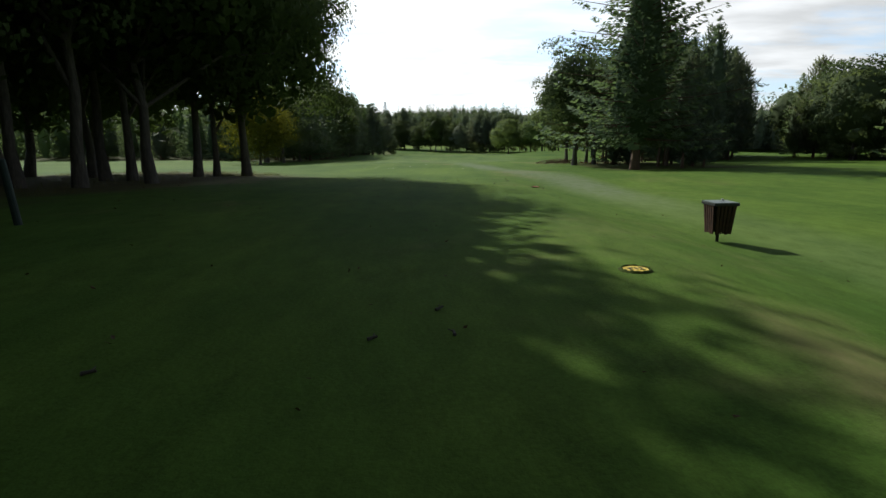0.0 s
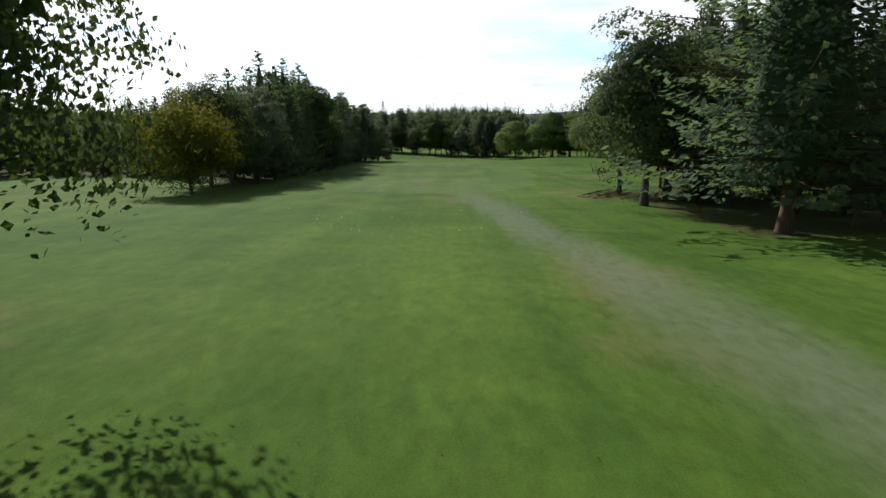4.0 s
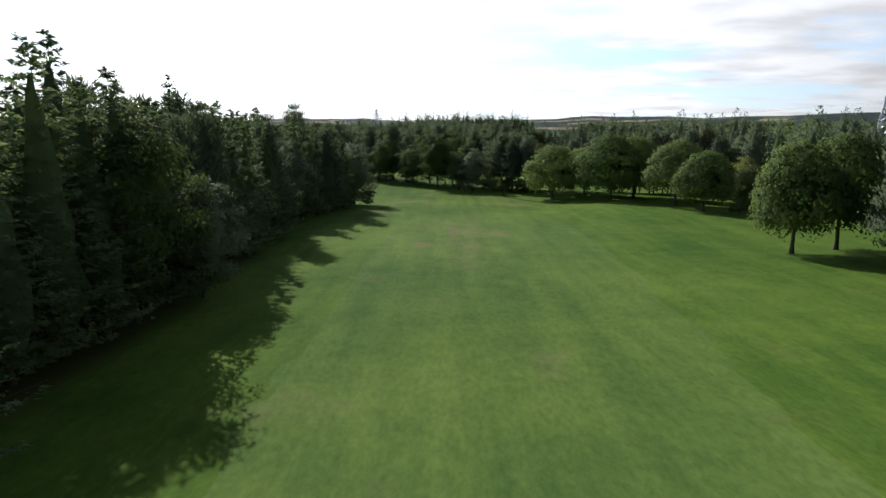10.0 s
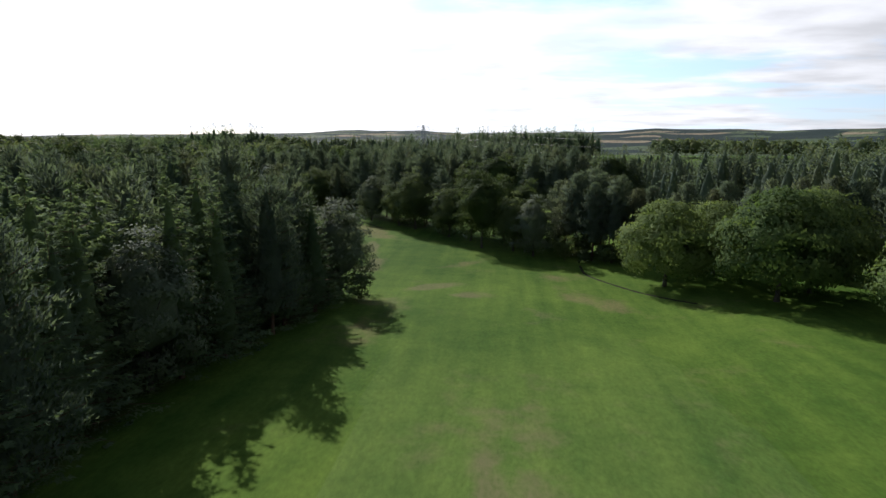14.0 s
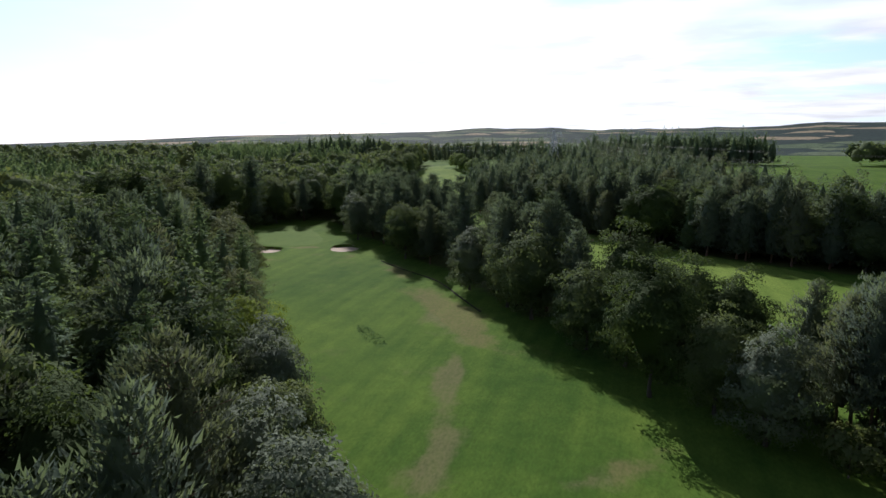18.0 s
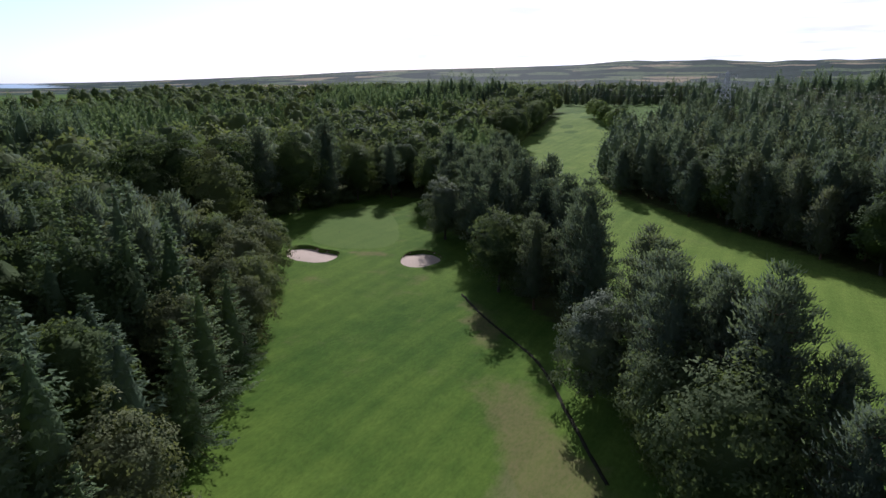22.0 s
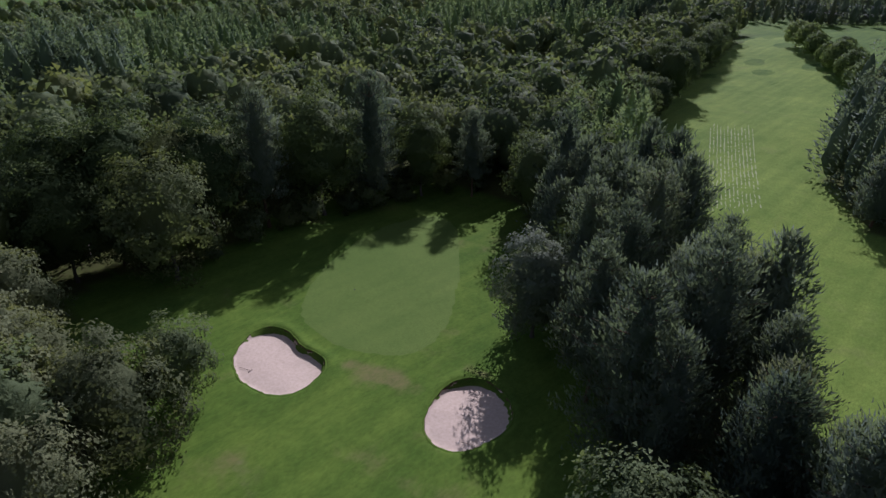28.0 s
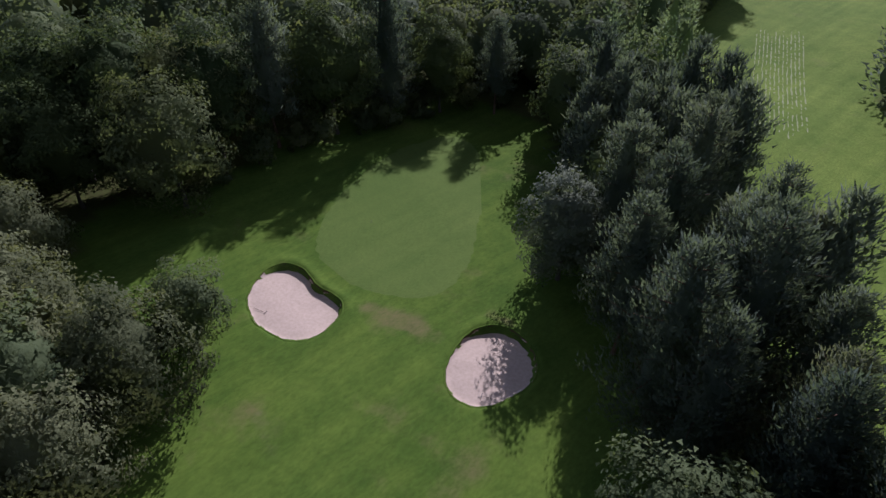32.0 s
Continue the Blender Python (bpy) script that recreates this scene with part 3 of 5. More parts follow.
NEXT_HOLE = [(-88, 354), (-102, 374), (-113, 405), (-125, 447), (-138, 505), (-147, 572), (-140, 588), (-128, 575), (-108, 530), (-88, 482), (-78, 452), (-70, 405), (-59, 386), (-38, 368), (-12, 349), (10, 332), (40, 306), (34, 268), (4, 272), (-18, 284), (-34, 300), (-48, 316), (-64, 336)]
sheet("far_fairway", NEXT_HOLE, M_NEXT, 0.03, 1.6, "bright green mown fairway of the next hole", "fairway", 0.5)
sheet("putting_green", GREEN, M_GREEN, 0.03, 0.5, "smooth light green putting surface", "green", 0.1)


def build_bunker(k):
    (cx, cy), *_ = BUNKERS[k]
    n, rings = 72, (0.0, 0.3, 0.55, 0.75, 0.88, 0.95, 0.985)
    a = np.arange(n) * 2 * np.pi / n
    r = bunker_radius(k, a) * (1 + 0.008 * np.sin(a * 17 + k))
    v = [(cx, cy, z_at(cx, cy))]
    for q in rings[1:]:
        x, y = cx + q * r * np.cos(a), cy + q * r * np.sin(a)
        v += np.column_stack([x, y, height(x, y) + 0.03 * np.sin(x * 2.1) * np.sin(y * 1.7)]).tolist()
    f = [(0, 1 + i, 1 + (i + 1) % n) for i in range(n)]
    for q in range(len(rings) - 2):
        b = 1 + q * n
        f += [(b + i, b + n + i, b + n + (i + 1) % n, b + (i + 1) % n) for i in range(n)]
    ob = new("bunker", None)
    ob.location = (0, 0, 0)
    tagged(ob, "golf bunker of pale pinkish raked sand below a turf lip and a dark face", "bunker", "bunkers by the green")
    sand = new("sand", mesh_of("sand", v, f, M_SAND, True))
    sand.parent = ob
    # turf rolled over the edge; bare cut face below, far-side shade in its colour
    for name, mat, text, prof in (("turf_edge", M_ROUGH, "rounded turf edge", ((0.993, 0.02), (1.003, 0.06), (1.02, 0.05), (1.045, -0.03))), ("face", M_SHADED_SOIL, "cut earth face, dark with the far wall's shade put into its colour", ((0.962, -0.03), (0.978, 0.03), (0.988, 0.03), (0.996, 0.02)))):
        v = []
        back = smooth(-1.0, 2.5, r * np.sin(a))
        for q, dz in prof:
            w = q if name == "turf_edge" else 0.996 - (0.996 - q) * np.maximum(back, 0.15)
            x, y = cx + w * r * np.cos(a), cy + w * r * np.sin(a)
            v += np.column_stack([x, y, height(x, y) + dz * (0.4 + 0.6 * back) + 0.012 * np.sin(a * 31)]).tolist()
        f = [(q * n + i, q * n + n + i, q * n + n + (i + 1) % n, q * n + (i + 1) % n) for q in range(3) for i in range(n)]
        rim = new(name, mesh_of(name, v, f, mat, True))
        rim.parent = ob
        rim["label"] = text


M_LIP = turf("lip_grass", (0.040, 0.060, 0.015), (0.075, 0.095, 0.028), (0.12, 0.09, 0.05), 0.9)
for k in range(2):
    build_bunker(k)

# ---- trees: meshes that the woods share ----


def unit(v):
    return v / (np.linalg.norm(v, axis=-1, keepdims=True) + 1e-9)


def blades(pos, along, normal, length, width, three=False, soft=None):
    """Leaves or needle sprays: one bent diamond each, or a plain pointed spray. soft: the way in which the clump bulges there, by which the leaf is shaded."""
    along = unit(along)
    side = unit(np.cross(normal, along))
    nrm = np.cross(along, side)
    L, W = np.asarray(length)[:, None], np.asarray(width)[:, None]
    corners = 3 if three else 4
    if three:
        v = np.stack([pos - along * L * 0.3 + side * W * 0.6, pos - along * L * 0.45 - side * W * 0.5, pos + along * L * 0.6], 1).reshape(-1, 3)
    else:
        v = np.stack([pos - along * L * 0.5, pos - side * W * 0.5 - nrm * W * 0.12, pos + along * L * 0.5, pos + side * W * 0.5 - nrm * W * 0.12], 1).reshape(-1, 3)
    f = np.arange(len(v)).reshape(-1, corners)
    return v, f, np.repeat(unit(nrm * 0.25 + (nrm if soft is None else soft)), corners, 0)


def join(bits):
    vs, fs, n = [], [], 0
    for v, f, *_ in bits:
        vs.append(v)
        fs += (np.asarray(f) + n).tolist()
        n += len(v)
    return np.concatenate(vs), fs


def join_leaves(bits):
    return (*join(bits), np.concatenate([b[2] for b in bits]))


def tube(points, radii, sides=7):
    points = np.asarray(points, float)
    t = unit(np.gradient(points, axis=0))
    ref = np.where(np.abs(t[:, 2:3]) > 0.9, (1.0, 0, 0), (0, 0, 1.0))
    u = unit(np.cross(t, ref))
    w = np.cross(t, u)
    a = np.arange(sides) * 2 * np.pi / sides
    v = points[:, None] + np.asarray(radii)[:, None, None] * (np.cos(a)[None, :, None] * u[:, None] + np.sin(a)[None, :, None] * w[:, None])
    f = [(i * sides + j, i * sides + (j + 1) % sides, (i + 1) * sides + (j + 1) % sides, (i + 1) * sides + j) for i in range(len(points) - 1) for j in range(sides)]
    return v.reshape(-1, 3), f


def ball_dirs(r, n):
    return unit(r.normal(size=(n, 3)))


def stem(r, H, rad, lean=0.02, sides=8, steps=8, flare=1.45, top=0.12):
    z = np.linspace(-0.3, H, steps)
    x = np.cumsum(r.normal(0, lean, steps)) * H / steps * 2
    y = np.cumsum(r.normal(0, lean, steps)) * H / steps * 2
    rr = rad * (1 - (1 - top) * np.clip(z / H, 0, 1))
    rr[0] = rad * flare
    return np.column_stack([x - x[0], y - y[0], z]), rr


def lumps(dirs, knots, base=0.76, rise=0.30, tight=8.0):
    """How far a crown bulges in each direction: out at its knots, in between them."""
    return base + rise * np.exp(-tight * (1 - (dirs @ knots.T).max(1)))


def shell(points, sides, rings):
    """A closed leafy mass from rings of points, with the normals of its round."""
    i, j = np.meshgrid(np.arange(rings - 1), np.arange(sides), indexing="ij")
    a, b = (i * sides + j).ravel(), (i * sides + (j + 1) % sides).ravel()
    f = np.stack([a, b, b + sides, a + sides], 1)
    fn = np.cross(points[f[:, 1]] - points[f[:, 0]], points[f[:, 3]] - points[f[:, 0]]) + np.cross(points[f[:, 3]] - points[f[:, 2]], points[f[:, 1]] - points[f[:, 2]])
    n = np.zeros_like(points)
    for k in range(4):
        np.add.at(n, f[:, k], fn)
    return points, f, unit(n)


def dome(r, R, cz, rz, knots, sides=14, rings=9, fill=1.0):
    """The dense inside of a broad crown."""
    th, ph = np.meshgrid(np.arange(sides) * 2 * np.pi / sides, np.linspace(-1.45, 1.5, rings))
    d = np.stack([np.cos(th) * np.cos(ph), np.sin(th) * np.cos(ph), np.sin(ph)], -1).reshape(-1, 3)
    k = lumps(d, knots) * r.uniform(0.93, 1.07, len(d)) * fill
    return shell(d * k[:, None] * (R, R, rz) + (0, 0, cz), sides, rings)


def spire(r, R, base, H, power, sides=11, rings=11, fill=0.8):
    """The dense inside of a conifer's crown: a ragged cone or egg."""
    t, th = np.meshgrid(1 - (1 - np.linspace(0, 1, rings)) ** 1.7, np.arange(sides) * 2 * np.pi / sides, indexing="ij")
    k = fill * R * ((1 - t ** power) ** 0.85) * np.minimum(1, 0.35 + 4 * t) * r.uniform(0.72, 1.16, t.shape) + 0.02
    return shell(np.stack([k * np.cos(th), k * np.sin(th), base + t * (H - base) * 0.97 + r.normal(0, 0.12, t.shape)], -1).reshape(-1, 3), sides, rings)


def broad_tree(seed, H, R, base, clumps, per, leaf, rad=0.22, forks=7, lump=0.2, low=0.0, three=False, inner=0.55, core=0.0):
    """A broad-leaved tree: forked trunk, limbs into leaf clumps round an uneven crown."""
    r = np.random.default_rng(seed)
    sp, sr = stem(r, H * 0.72, rad, 0.03)
    wood = [tube(sp, sr)]
    cz, rz = (H + base) / 2, (H - base) / 2
    d = ball_dirs(r, clumps * 2)
    d = d[d[:, 2] > -0.75 - low][:clumps]
    k = len(d)
    rho = r.uniform(inner, 0.92, k) * (1 + lump * np.sin(d[:, 0] * 3 + seed) * np.sin(d[:, 1] * 4 + d[:, 2] * 3))
    egg = 1 - 0.18 * d[:, 2:3]
    c = d * rho[:, None] * np.array([R, R, rz]) * np.concatenate([egg, egg, np.ones_like(egg)], 1) + (0, 0, cz)
    for i in r.choice(k, min(forks, k), replace=False):
        h0 = r.uniform(0.35, 0.8) * min(base + rz * 0.9, H * 0.7)
        q = sp[np.argmin(np.abs(sp[:, 2] - h0))]
        mid = (q + c[i]) / 2 + (0, 0, 0.08 * H * r.uniform(-0.3, 1))
        wood.append(tube([q, mid, c[i]], [rad * 0.42, rad * 0.26, rad * 0.07], 5))
    rc = R * r.uniform(0.22, 0.36, k)
    idx = np.repeat(np.arange(k), per)
    e = ball_dirs(r, len(idx))
    e[:, 2] = np.where(r.random(len(idx)) < 0.6, np.abs(e[:, 2]), e[:, 2])
    e = unit(e + 0.5 * d[idx])
    p = c[idx] + e * (rc[idx] * r.uniform(0.45, 1.08, len(idx)))[:, None] * (1, 1, 0.72)
    soft = unit(e * 0.65 + d[idx] * 0.65 + (0, 0, 0.15))
    nrm = unit(soft + r.normal(0, 0.30, e.shape))
    al = unit(np.cross(nrm, ball_dirs(r, len(idx))) + (0, 0, -0.25))
    s = leaf * r.uniform(0.65, 1.35, len(idx))
    bits = [blades(p, al, nrm, s * 1.25, s * 0.85, three, soft)]
    if core:
        bits.append(dome(r, R * 0.92, cz, rz * 0.95, d[:22], 18, 11, core))
        return join(wood), join_leaves(bits)
    m = max(60, k * (3 if three else 24))                 # inner shade leaves
    e = ball_dirs(r, m)
    p = e * (r.uniform(0.05, 1.0, (m, 1)) ** 0.5 * (0.62 if three else 0.80)) * (R, R, rz) + (0, 0, cz)
    s = R * r.uniform(0.18, 0.32, m) * (1.0 if three else 0.38)
    bits.append(blades(p, ball_dirs(r, m), unit(e + 0.5 * ball_dirs(r, m)), s, s * 0.8, False, e))
    return join(wood), join_leaves(bits)


def pine_tree(seed, H, R, base, whorls, arms, tufts, spray, rad=0.2, plainer=False):
    """A Scots pine: bare reddish stem, level arms with upturned bushy needle tufts, round uneven top."""
    r = np.random.default_rng(seed)
    sp, sr = stem(r, H * 0.97, rad, 0.025)
    wood, bits = [tube(sp, sr)], []
    P, A, N, L, S = [], [], [], [], []
    for w in range(whorls):
        f = (w + r.uniform(0, 0.6)) / whorls
        z = base + (H - base) * f
        reach = R * (1.0 - f ** 2.2) ** 0.75 * r.uniform(0.75, 1.15) + 0.35
        q = sp[np.argmin(np.abs(sp[:, 2] - z))] * (1, 1, 0) + (0, 0, z)
        t0 = r.uniform(0, 6.28)
        for a in range(arms):
            th = t0 + a * 6.28 / arms + r.normal(0, 0.3)
            out = np.array([math.cos(th), math.sin(th), 0.0])
            ln = reach * r.uniform(0.65, 1.15)
            end = q + out * ln + (0, 0, ln * r.uniform(0.05, 0.40) + f * 0.6)
            if w % (4 if plainer else 2) == 0 and a % 2 == 0:
                wood.append(tube([q, (q + end) / 2 - (0, 0, 0.05 * ln), end], [rad * 0.3, rad * 0.2, 0.02], 4))
            n = max(3, int(tufts * (0.45 + ln / R)))
            g = r.uniform(0.35, 1.0, n) ** 0.7
            pts = q + (end - q) * g[:, None] + r.normal(0, 0.16 * R * 0.6, (n, 3)) * (1, 1, 0.7)
            dirs = unit(out * 0.45 + (0, 0, 0.9) + r.normal(0, 0.32, (n, 3)))
            heart = q + (end - q) * 0.72 - (0, 0, 0.15 * ln)
            soft = unit((pts - heart) / (0.3 * R) * 0.5 + out * 0.8 + (0, 0, 0.35 + 0.5 * f))
            P.append(pts), A.append(dirs), N.append(unit(soft + r.normal(0, 0.45, (n, 3)))), L.append(spray * r.uniform(0.7, 1.4, n)), S.append(soft)
    P, A, N, L, S = map(np.concatenate, (P, A, N, L, S))
    bits.append(blades(P, A, N, L * 1.9, L * 0.55, True, S))
    bits.append(spire(r, R, base, H * 0.96, 2.6, fill=0.52 if plainer else 0.42))
    return join(wood), join_leaves(bits)


def spruce_tree(seed, H, R, base, whorls, arms, sprays, spray, droop=0.25, rad=0.2, wisp=0.0, steps=9, three=True, plainer=False):
    """A spruce or larch: a straight mast with whorls of drooping branches that shorten to a pointed top."""
    r = np.random.default_rng(seed)
    sp, sr = stem(r, H * 0.99, rad, 0.012, steps=steps, top=0.04)
    wood = [tube(sp, sr)]
    P, A, N, L, S = [], [], [], [], []
    for w in range(whorls):
        f = (w + r.uniform(0, 0.7)) / whorls
        z = base + (H - base) * f
        reach = R * (1 - f ** 1.25) ** 0.78 * r.uniform(0.8, 1.15) + 0.18
        q = np.array([np.interp(z, sp[:, 2], sp[:, 0]), np.interp(z, sp[:, 2], sp[:, 1]), z])
        t0 = r.uniform(0, 6.28)
        na = max(4, int(arms * (1 - 0.45 * f)))
        for a in range(na):
            th = t0 + a * 6.28 / na + r.normal(0, 0.25)
            out = np.array([math.cos(th), math.sin(th), 0.0])
            ln = reach * r.uniform(0.7, 1.15) * (1 + wisp * (r.random() < 0.25))
            n = max(3, int(sprays * (0.3 + ln / R)))
            g = r.uniform(0.12, 1.0, n) ** 0.75
            lift = 0.25 * f + 0.05
            q = np.array([q[0], q[1], z + r.uniform(-0.5, 0.5) * (H - base) / whorls])
            pts = q + out * (ln * g)[:, None] + np.column_stack([np.zeros(n), np.zeros(n), ln * (lift * g - droop * np.sin(g * 2.2)) + ln * 0.30 * droop * 2 * g ** 3])
            sd = np.array([-out[1], out[0], 0.0])
            off = r.normal(0, 1, n) * ln * 0.17 * (1.15 - g)
            pts = pts + sd * off[:, None] + r.normal(0, 0.06, (n, 3))
            dirs = unit(out * 0.8 + sd * np.sign(off)[:, None] * 0.45 + (0, 0, -0.2) + r.normal(0, 0.25, (n, 3)))
            soft = unit(out * 0.8 + sd * (off / (0.2 * ln + 0.1))[:, None] * 0.35 + (0, 0, 0.6))
            P.append(pts), A.append(dirs), N.append(unit(soft + r.normal(0, 0.35, (n, 3)))), L.append(spray * r.uniform(0.65, 1.35, n)), S.append(soft)
            if a % 2 == 0 and (w % 2 == 0 or steps > 10) and not plainer:
                e = pts[np.argmax(g)]
                wood.append(tube([q, (q + e) / 2 - (0, 0, droop * 0.15 * ln), e], [rad * 0.22 * (1 - f) + 0.02, 0.03, 0.01], 3))
    P, A, N, L, S = map(np.concatenate, (P, A, N, L, S))
    bits = [blades(P, A, N, L * 1.5, L * 0.62, three, S)]
    bits.append(spire(r, R, base, H * 0.93, 1.5, fill=0.5 if plainer else 0.40))
    return join(wood), join_leaves(bits)


MODELS = {}


def model(key, made, wood_mat, leaf_mat, name, label, category, group=""):
    (wv, wf), (lv, lf, ln) = made
    MODELS[key] = (mesh_of("trunk", wv, wf, wood_mat, True), mesh_of("crown", lv, lf, leaf_mat, True, ln), name, label, category, group)


def plant(key, x, y, size=1.0, turn=None, tall=1.0, label="", mat=None, sink=0.0):
    """One tree as a thing of its own: an Empty at its foot with trunk and crown."""
    trunk, crown, name, text, category, group = MODELS[key]
    ob = new(name)
    ob.empty_display_size = 0.5
    ob.location = (x, y, z_at(x, y) - 0.05 - sink)
    ob.rotation_euler = (0, 0, RND.uniform(0, 6.28) if turn is None else turn)
    ob.scale = (size, size, size * tall)
    tagged(ob, label or text, category, group)
    a, b = new("trunk", trunk), new("crown", crown)
    a.parent = b.parent = ob
    return ob


RND = random.Random(5)

# large trees by the tee and the copse, seen close
for i, (H, R, base) in enumerate(((14.0, 4.3, 3.2), (12.5, 4.0, 3.4), (15.0, 4.5, 3.8), (14.0, 5.9, 2.2))):
    model(f"beech{i}", broad_tree(11 + i, H, R, base, 110, 110, 0.20, 0.19, 12, 0.28), M_BARK, M_BEECH, "beech_tree", "tall beech with a grey trunk and dark green leaves", "tree", "trees beside the tee")
model("beech_wide", broad_tree(19, 13.2, 5.3, 1.3, 190, 230, 0.125, 0.22, 16, 0.22), M_BARK, M_BEECH, "beech_tree", "wide-spreading beech with a grey trunk beside the tee", "tree", "trees beside the tee")
model("larch_big", spruce_tree(31, 15.4, 4.6, 1.9, 46, 10, 30, 0.25, 0.14, 0.3, 0.5, 14, False), M_PINEBARK, M_LARCH, "larch_tree", "large larch with long upswept feathery branches", "tree", "trees of the copse")
for i, (H, R, base) in enumerate(((10.2, 3.7, 1.4), (11.0, 4.0, 1.8))):
    model(f"copse{i}", broad_tree(41 + i, H, R, base, 95, 125, 0.15, 0.22, 12, 0.25, 0.2), M_BARK, M_BROAD, "broadleaf_tree", "dark green broad-leaved tree at the edge of the copse", "tree", "trees of the copse")
model("yellow", broad_tree(51, 8.0, 4.4, 0.6, 90, 110, 0.14, 0.16, 12, 0.25, 0.3), M_BARK, M_YELLOW, "young_beech_tree", "small spreading tree with leaves turning yellow", "tree")
model("lime", broad_tree(53, 11.0, 4.8, 0.6, 100, 110, 0.20, 0.18, 8, 0.25, 0.3, True), M_BARK, M_LIME, "broadleaf_tree", "bright yellow-green broad-leaved tree at the wood's edge", "tree", "broad-leaved trees of the woods")
# the woods: each kind in a full form near the camera's way and a plainer one farther off
for far in (0, 1):
    q = "_far" if far else ""
    for i, (H, R, base, mt) in enumerate(((13.5, 5.0, 0.8, M_BROAD), (12.0, 4.6, 0.5, M_BROAD), (15.0, 5.0, 1.4, M_BEECH), (12.5, 4.5, 0.6, M_SILVER), (12.0, 4.8, 0.4, M_RUSSET))):
        text = ("dense green broad-leaved tree of the wood", "low-branched broad-leaved tree of the wood", "tall broad-leaved tree of the wood", "silvery-leaved tree at the wood's edge", "beech with dry brownish-green leaves")[i]
        model(f"broad{i}{q}", broad_tree(61 + i, H, R, base, 110, 42 if far else 92, 0.34 if far else 0.235, 0.22, 5, 0.25, 0.3, True, core=0.80 if far else 0.66), M_BARK, mt, "broadleaf_tree", text, "tree", "broad-leaved trees of the woods")
    for i, (H, R, base) in enumerate(((17.5, 3.6, 2.6), (16.0, 3.4, 4.0), (16.5, 3.6, 5.4), (15.5, 3.8, 1.6))):
        model(f"pine{i}{q}", pine_tree(81 + i, H, R, base, 20, 8, 46 if not far else 19, 0.21 if not far else 0.32, 0.19, far), M_PINEBARK, M_PINE, "pine_tree", "bushy blue-green Scots pine with a bare reddish stem", "tree", "pines of the woods")
    for i, (H, R, base) in enumerate(((18.0, 3.8, 0.8), (19.5, 3.7, 1.4), (16.0, 3.6, 0.6))):
        model(f"spruce{i}{q}", spruce_tree(91 + i, H, R, base, 30, 9, 34 if not far else 17, 0.235 if not far else 0.33, 0.20, 0.2, 0.0, 9, True, far), M_PINEBARK, M_SPRUCE, "spruce_tree", "dark pointed spruce of the wood", "tree", "spruces of the woods")
    for i, (H, R, base) in enumerate(((17.0, 4.0, 1.2), (15.5, 3.8, 1.0))):
        model(f"larch{i}{q}", spruce_tree(101 + i, H, R, base, 30, 9, 36 if not far else 17, 0.225 if not far else 0.33, 0.14, 0.2, 0.3, 9, True, far), M_PINEBARK, M_LARCH, "larch_tree", "light green feathery larch", "tree", "larches of the woods")
for i, (H, R, base, per, leaf) in enumerate(((13.0, 6.6, 1.2, 64, 0.34), (11.4, 5.3, 1.1, 60, 0.30), (11.0, 5.2, 1.1, 16, 0.58))):
    model(f"round{i}", broad_tree(71 + i, H, R, base, 170, per, leaf, 0.3, 9, 0.08, 0.05, True, 0.80), M_BARK, M_MAPLE, "maple_tree", "round-headed maple on a short dark trunk", "tree", "round maples along the fairway")
for i, (H, R) in enumerate(((2.6, 1.9), (3.6, 2.2))):
    model(f"bush{i}", broad_tree(111 + i, H, R, 0.05, 26, 34, 0.24, 0.06, 4, 0.25, 0.4), M_BARK, M_BROAD, "bush", "low leafy bush at the wood's foot", "bush", "bushes of the woods")

# ---- the woods ----
PATHLINE = np.array([(0, 0), (0, 120), (-3, 170), (-15, 216), (-33, 257), (-53, 282)], float)


def path_distance(x, y):
    best = 1e9
    for (ax, ay), (bx, by) in zip(PATHLINE[:-1], PATHLINE[1:]):
        dx, dy = bx - ax, by - ay
        t = min(1, max(0, ((x - ax) * dx + (y - ay) * dy) / (dx * dx + dy * dy)))
        best = min(best, math.hypot(x - ax - t * dx, y - ay - t * dy))
    return best


def fill(poly, gap, seed, edge=0.0):
    """Jittered planting over an outline."""
    r = np.random.default_rng(seed)
    px, py = [p[0] for p in poly], [p[1] for p in poly]
    X, Y = np.meshgrid(np.arange(min(px), max(px), gap), np.arange(min(py), max(py), gap * 0.87), indexing="ij")
    X = X + (np.arange(X.shape[1]) % 2)[None] * gap / 2
    X, Y = X + r.uniform(-0.33, 0.33, X.shape) * gap, Y + r.uniform(-0.33, 0.33, Y.shape) * gap
    ok = inside(poly, X.ravel(), Y.ravel())
    return np.column_stack([X.ravel()[ok], Y.ravel()[ok]])


def edge_distance(poly, x, y):
    best = 1e9
    for (ax, ay), (bx, by) in zip(poly, poly[1:] + poly[:1]):
        dx, dy = bx - ax, by - ay
        t = min(1, max(0, ((x - ax) * dx + (y - ay) * dy) / (dx * dx + dy * dy + 1e-9)))
        best = min(best, math.hypot(x - ax - t * dx, y - ay - t * dy))
    return best


TAKEN = []


def free(x, y, gap):
    return all((x - a) ** 2 + (y - b) ** 2 > gap * gap for a, b in TAKEN)


def single(key, x, y, size=1.0, turn=None, tall=1.0, label="", gap=True):
    if gap:
        TAKEN.append((x, y))
    return plant(key, x, y, size, turn, tall, label)


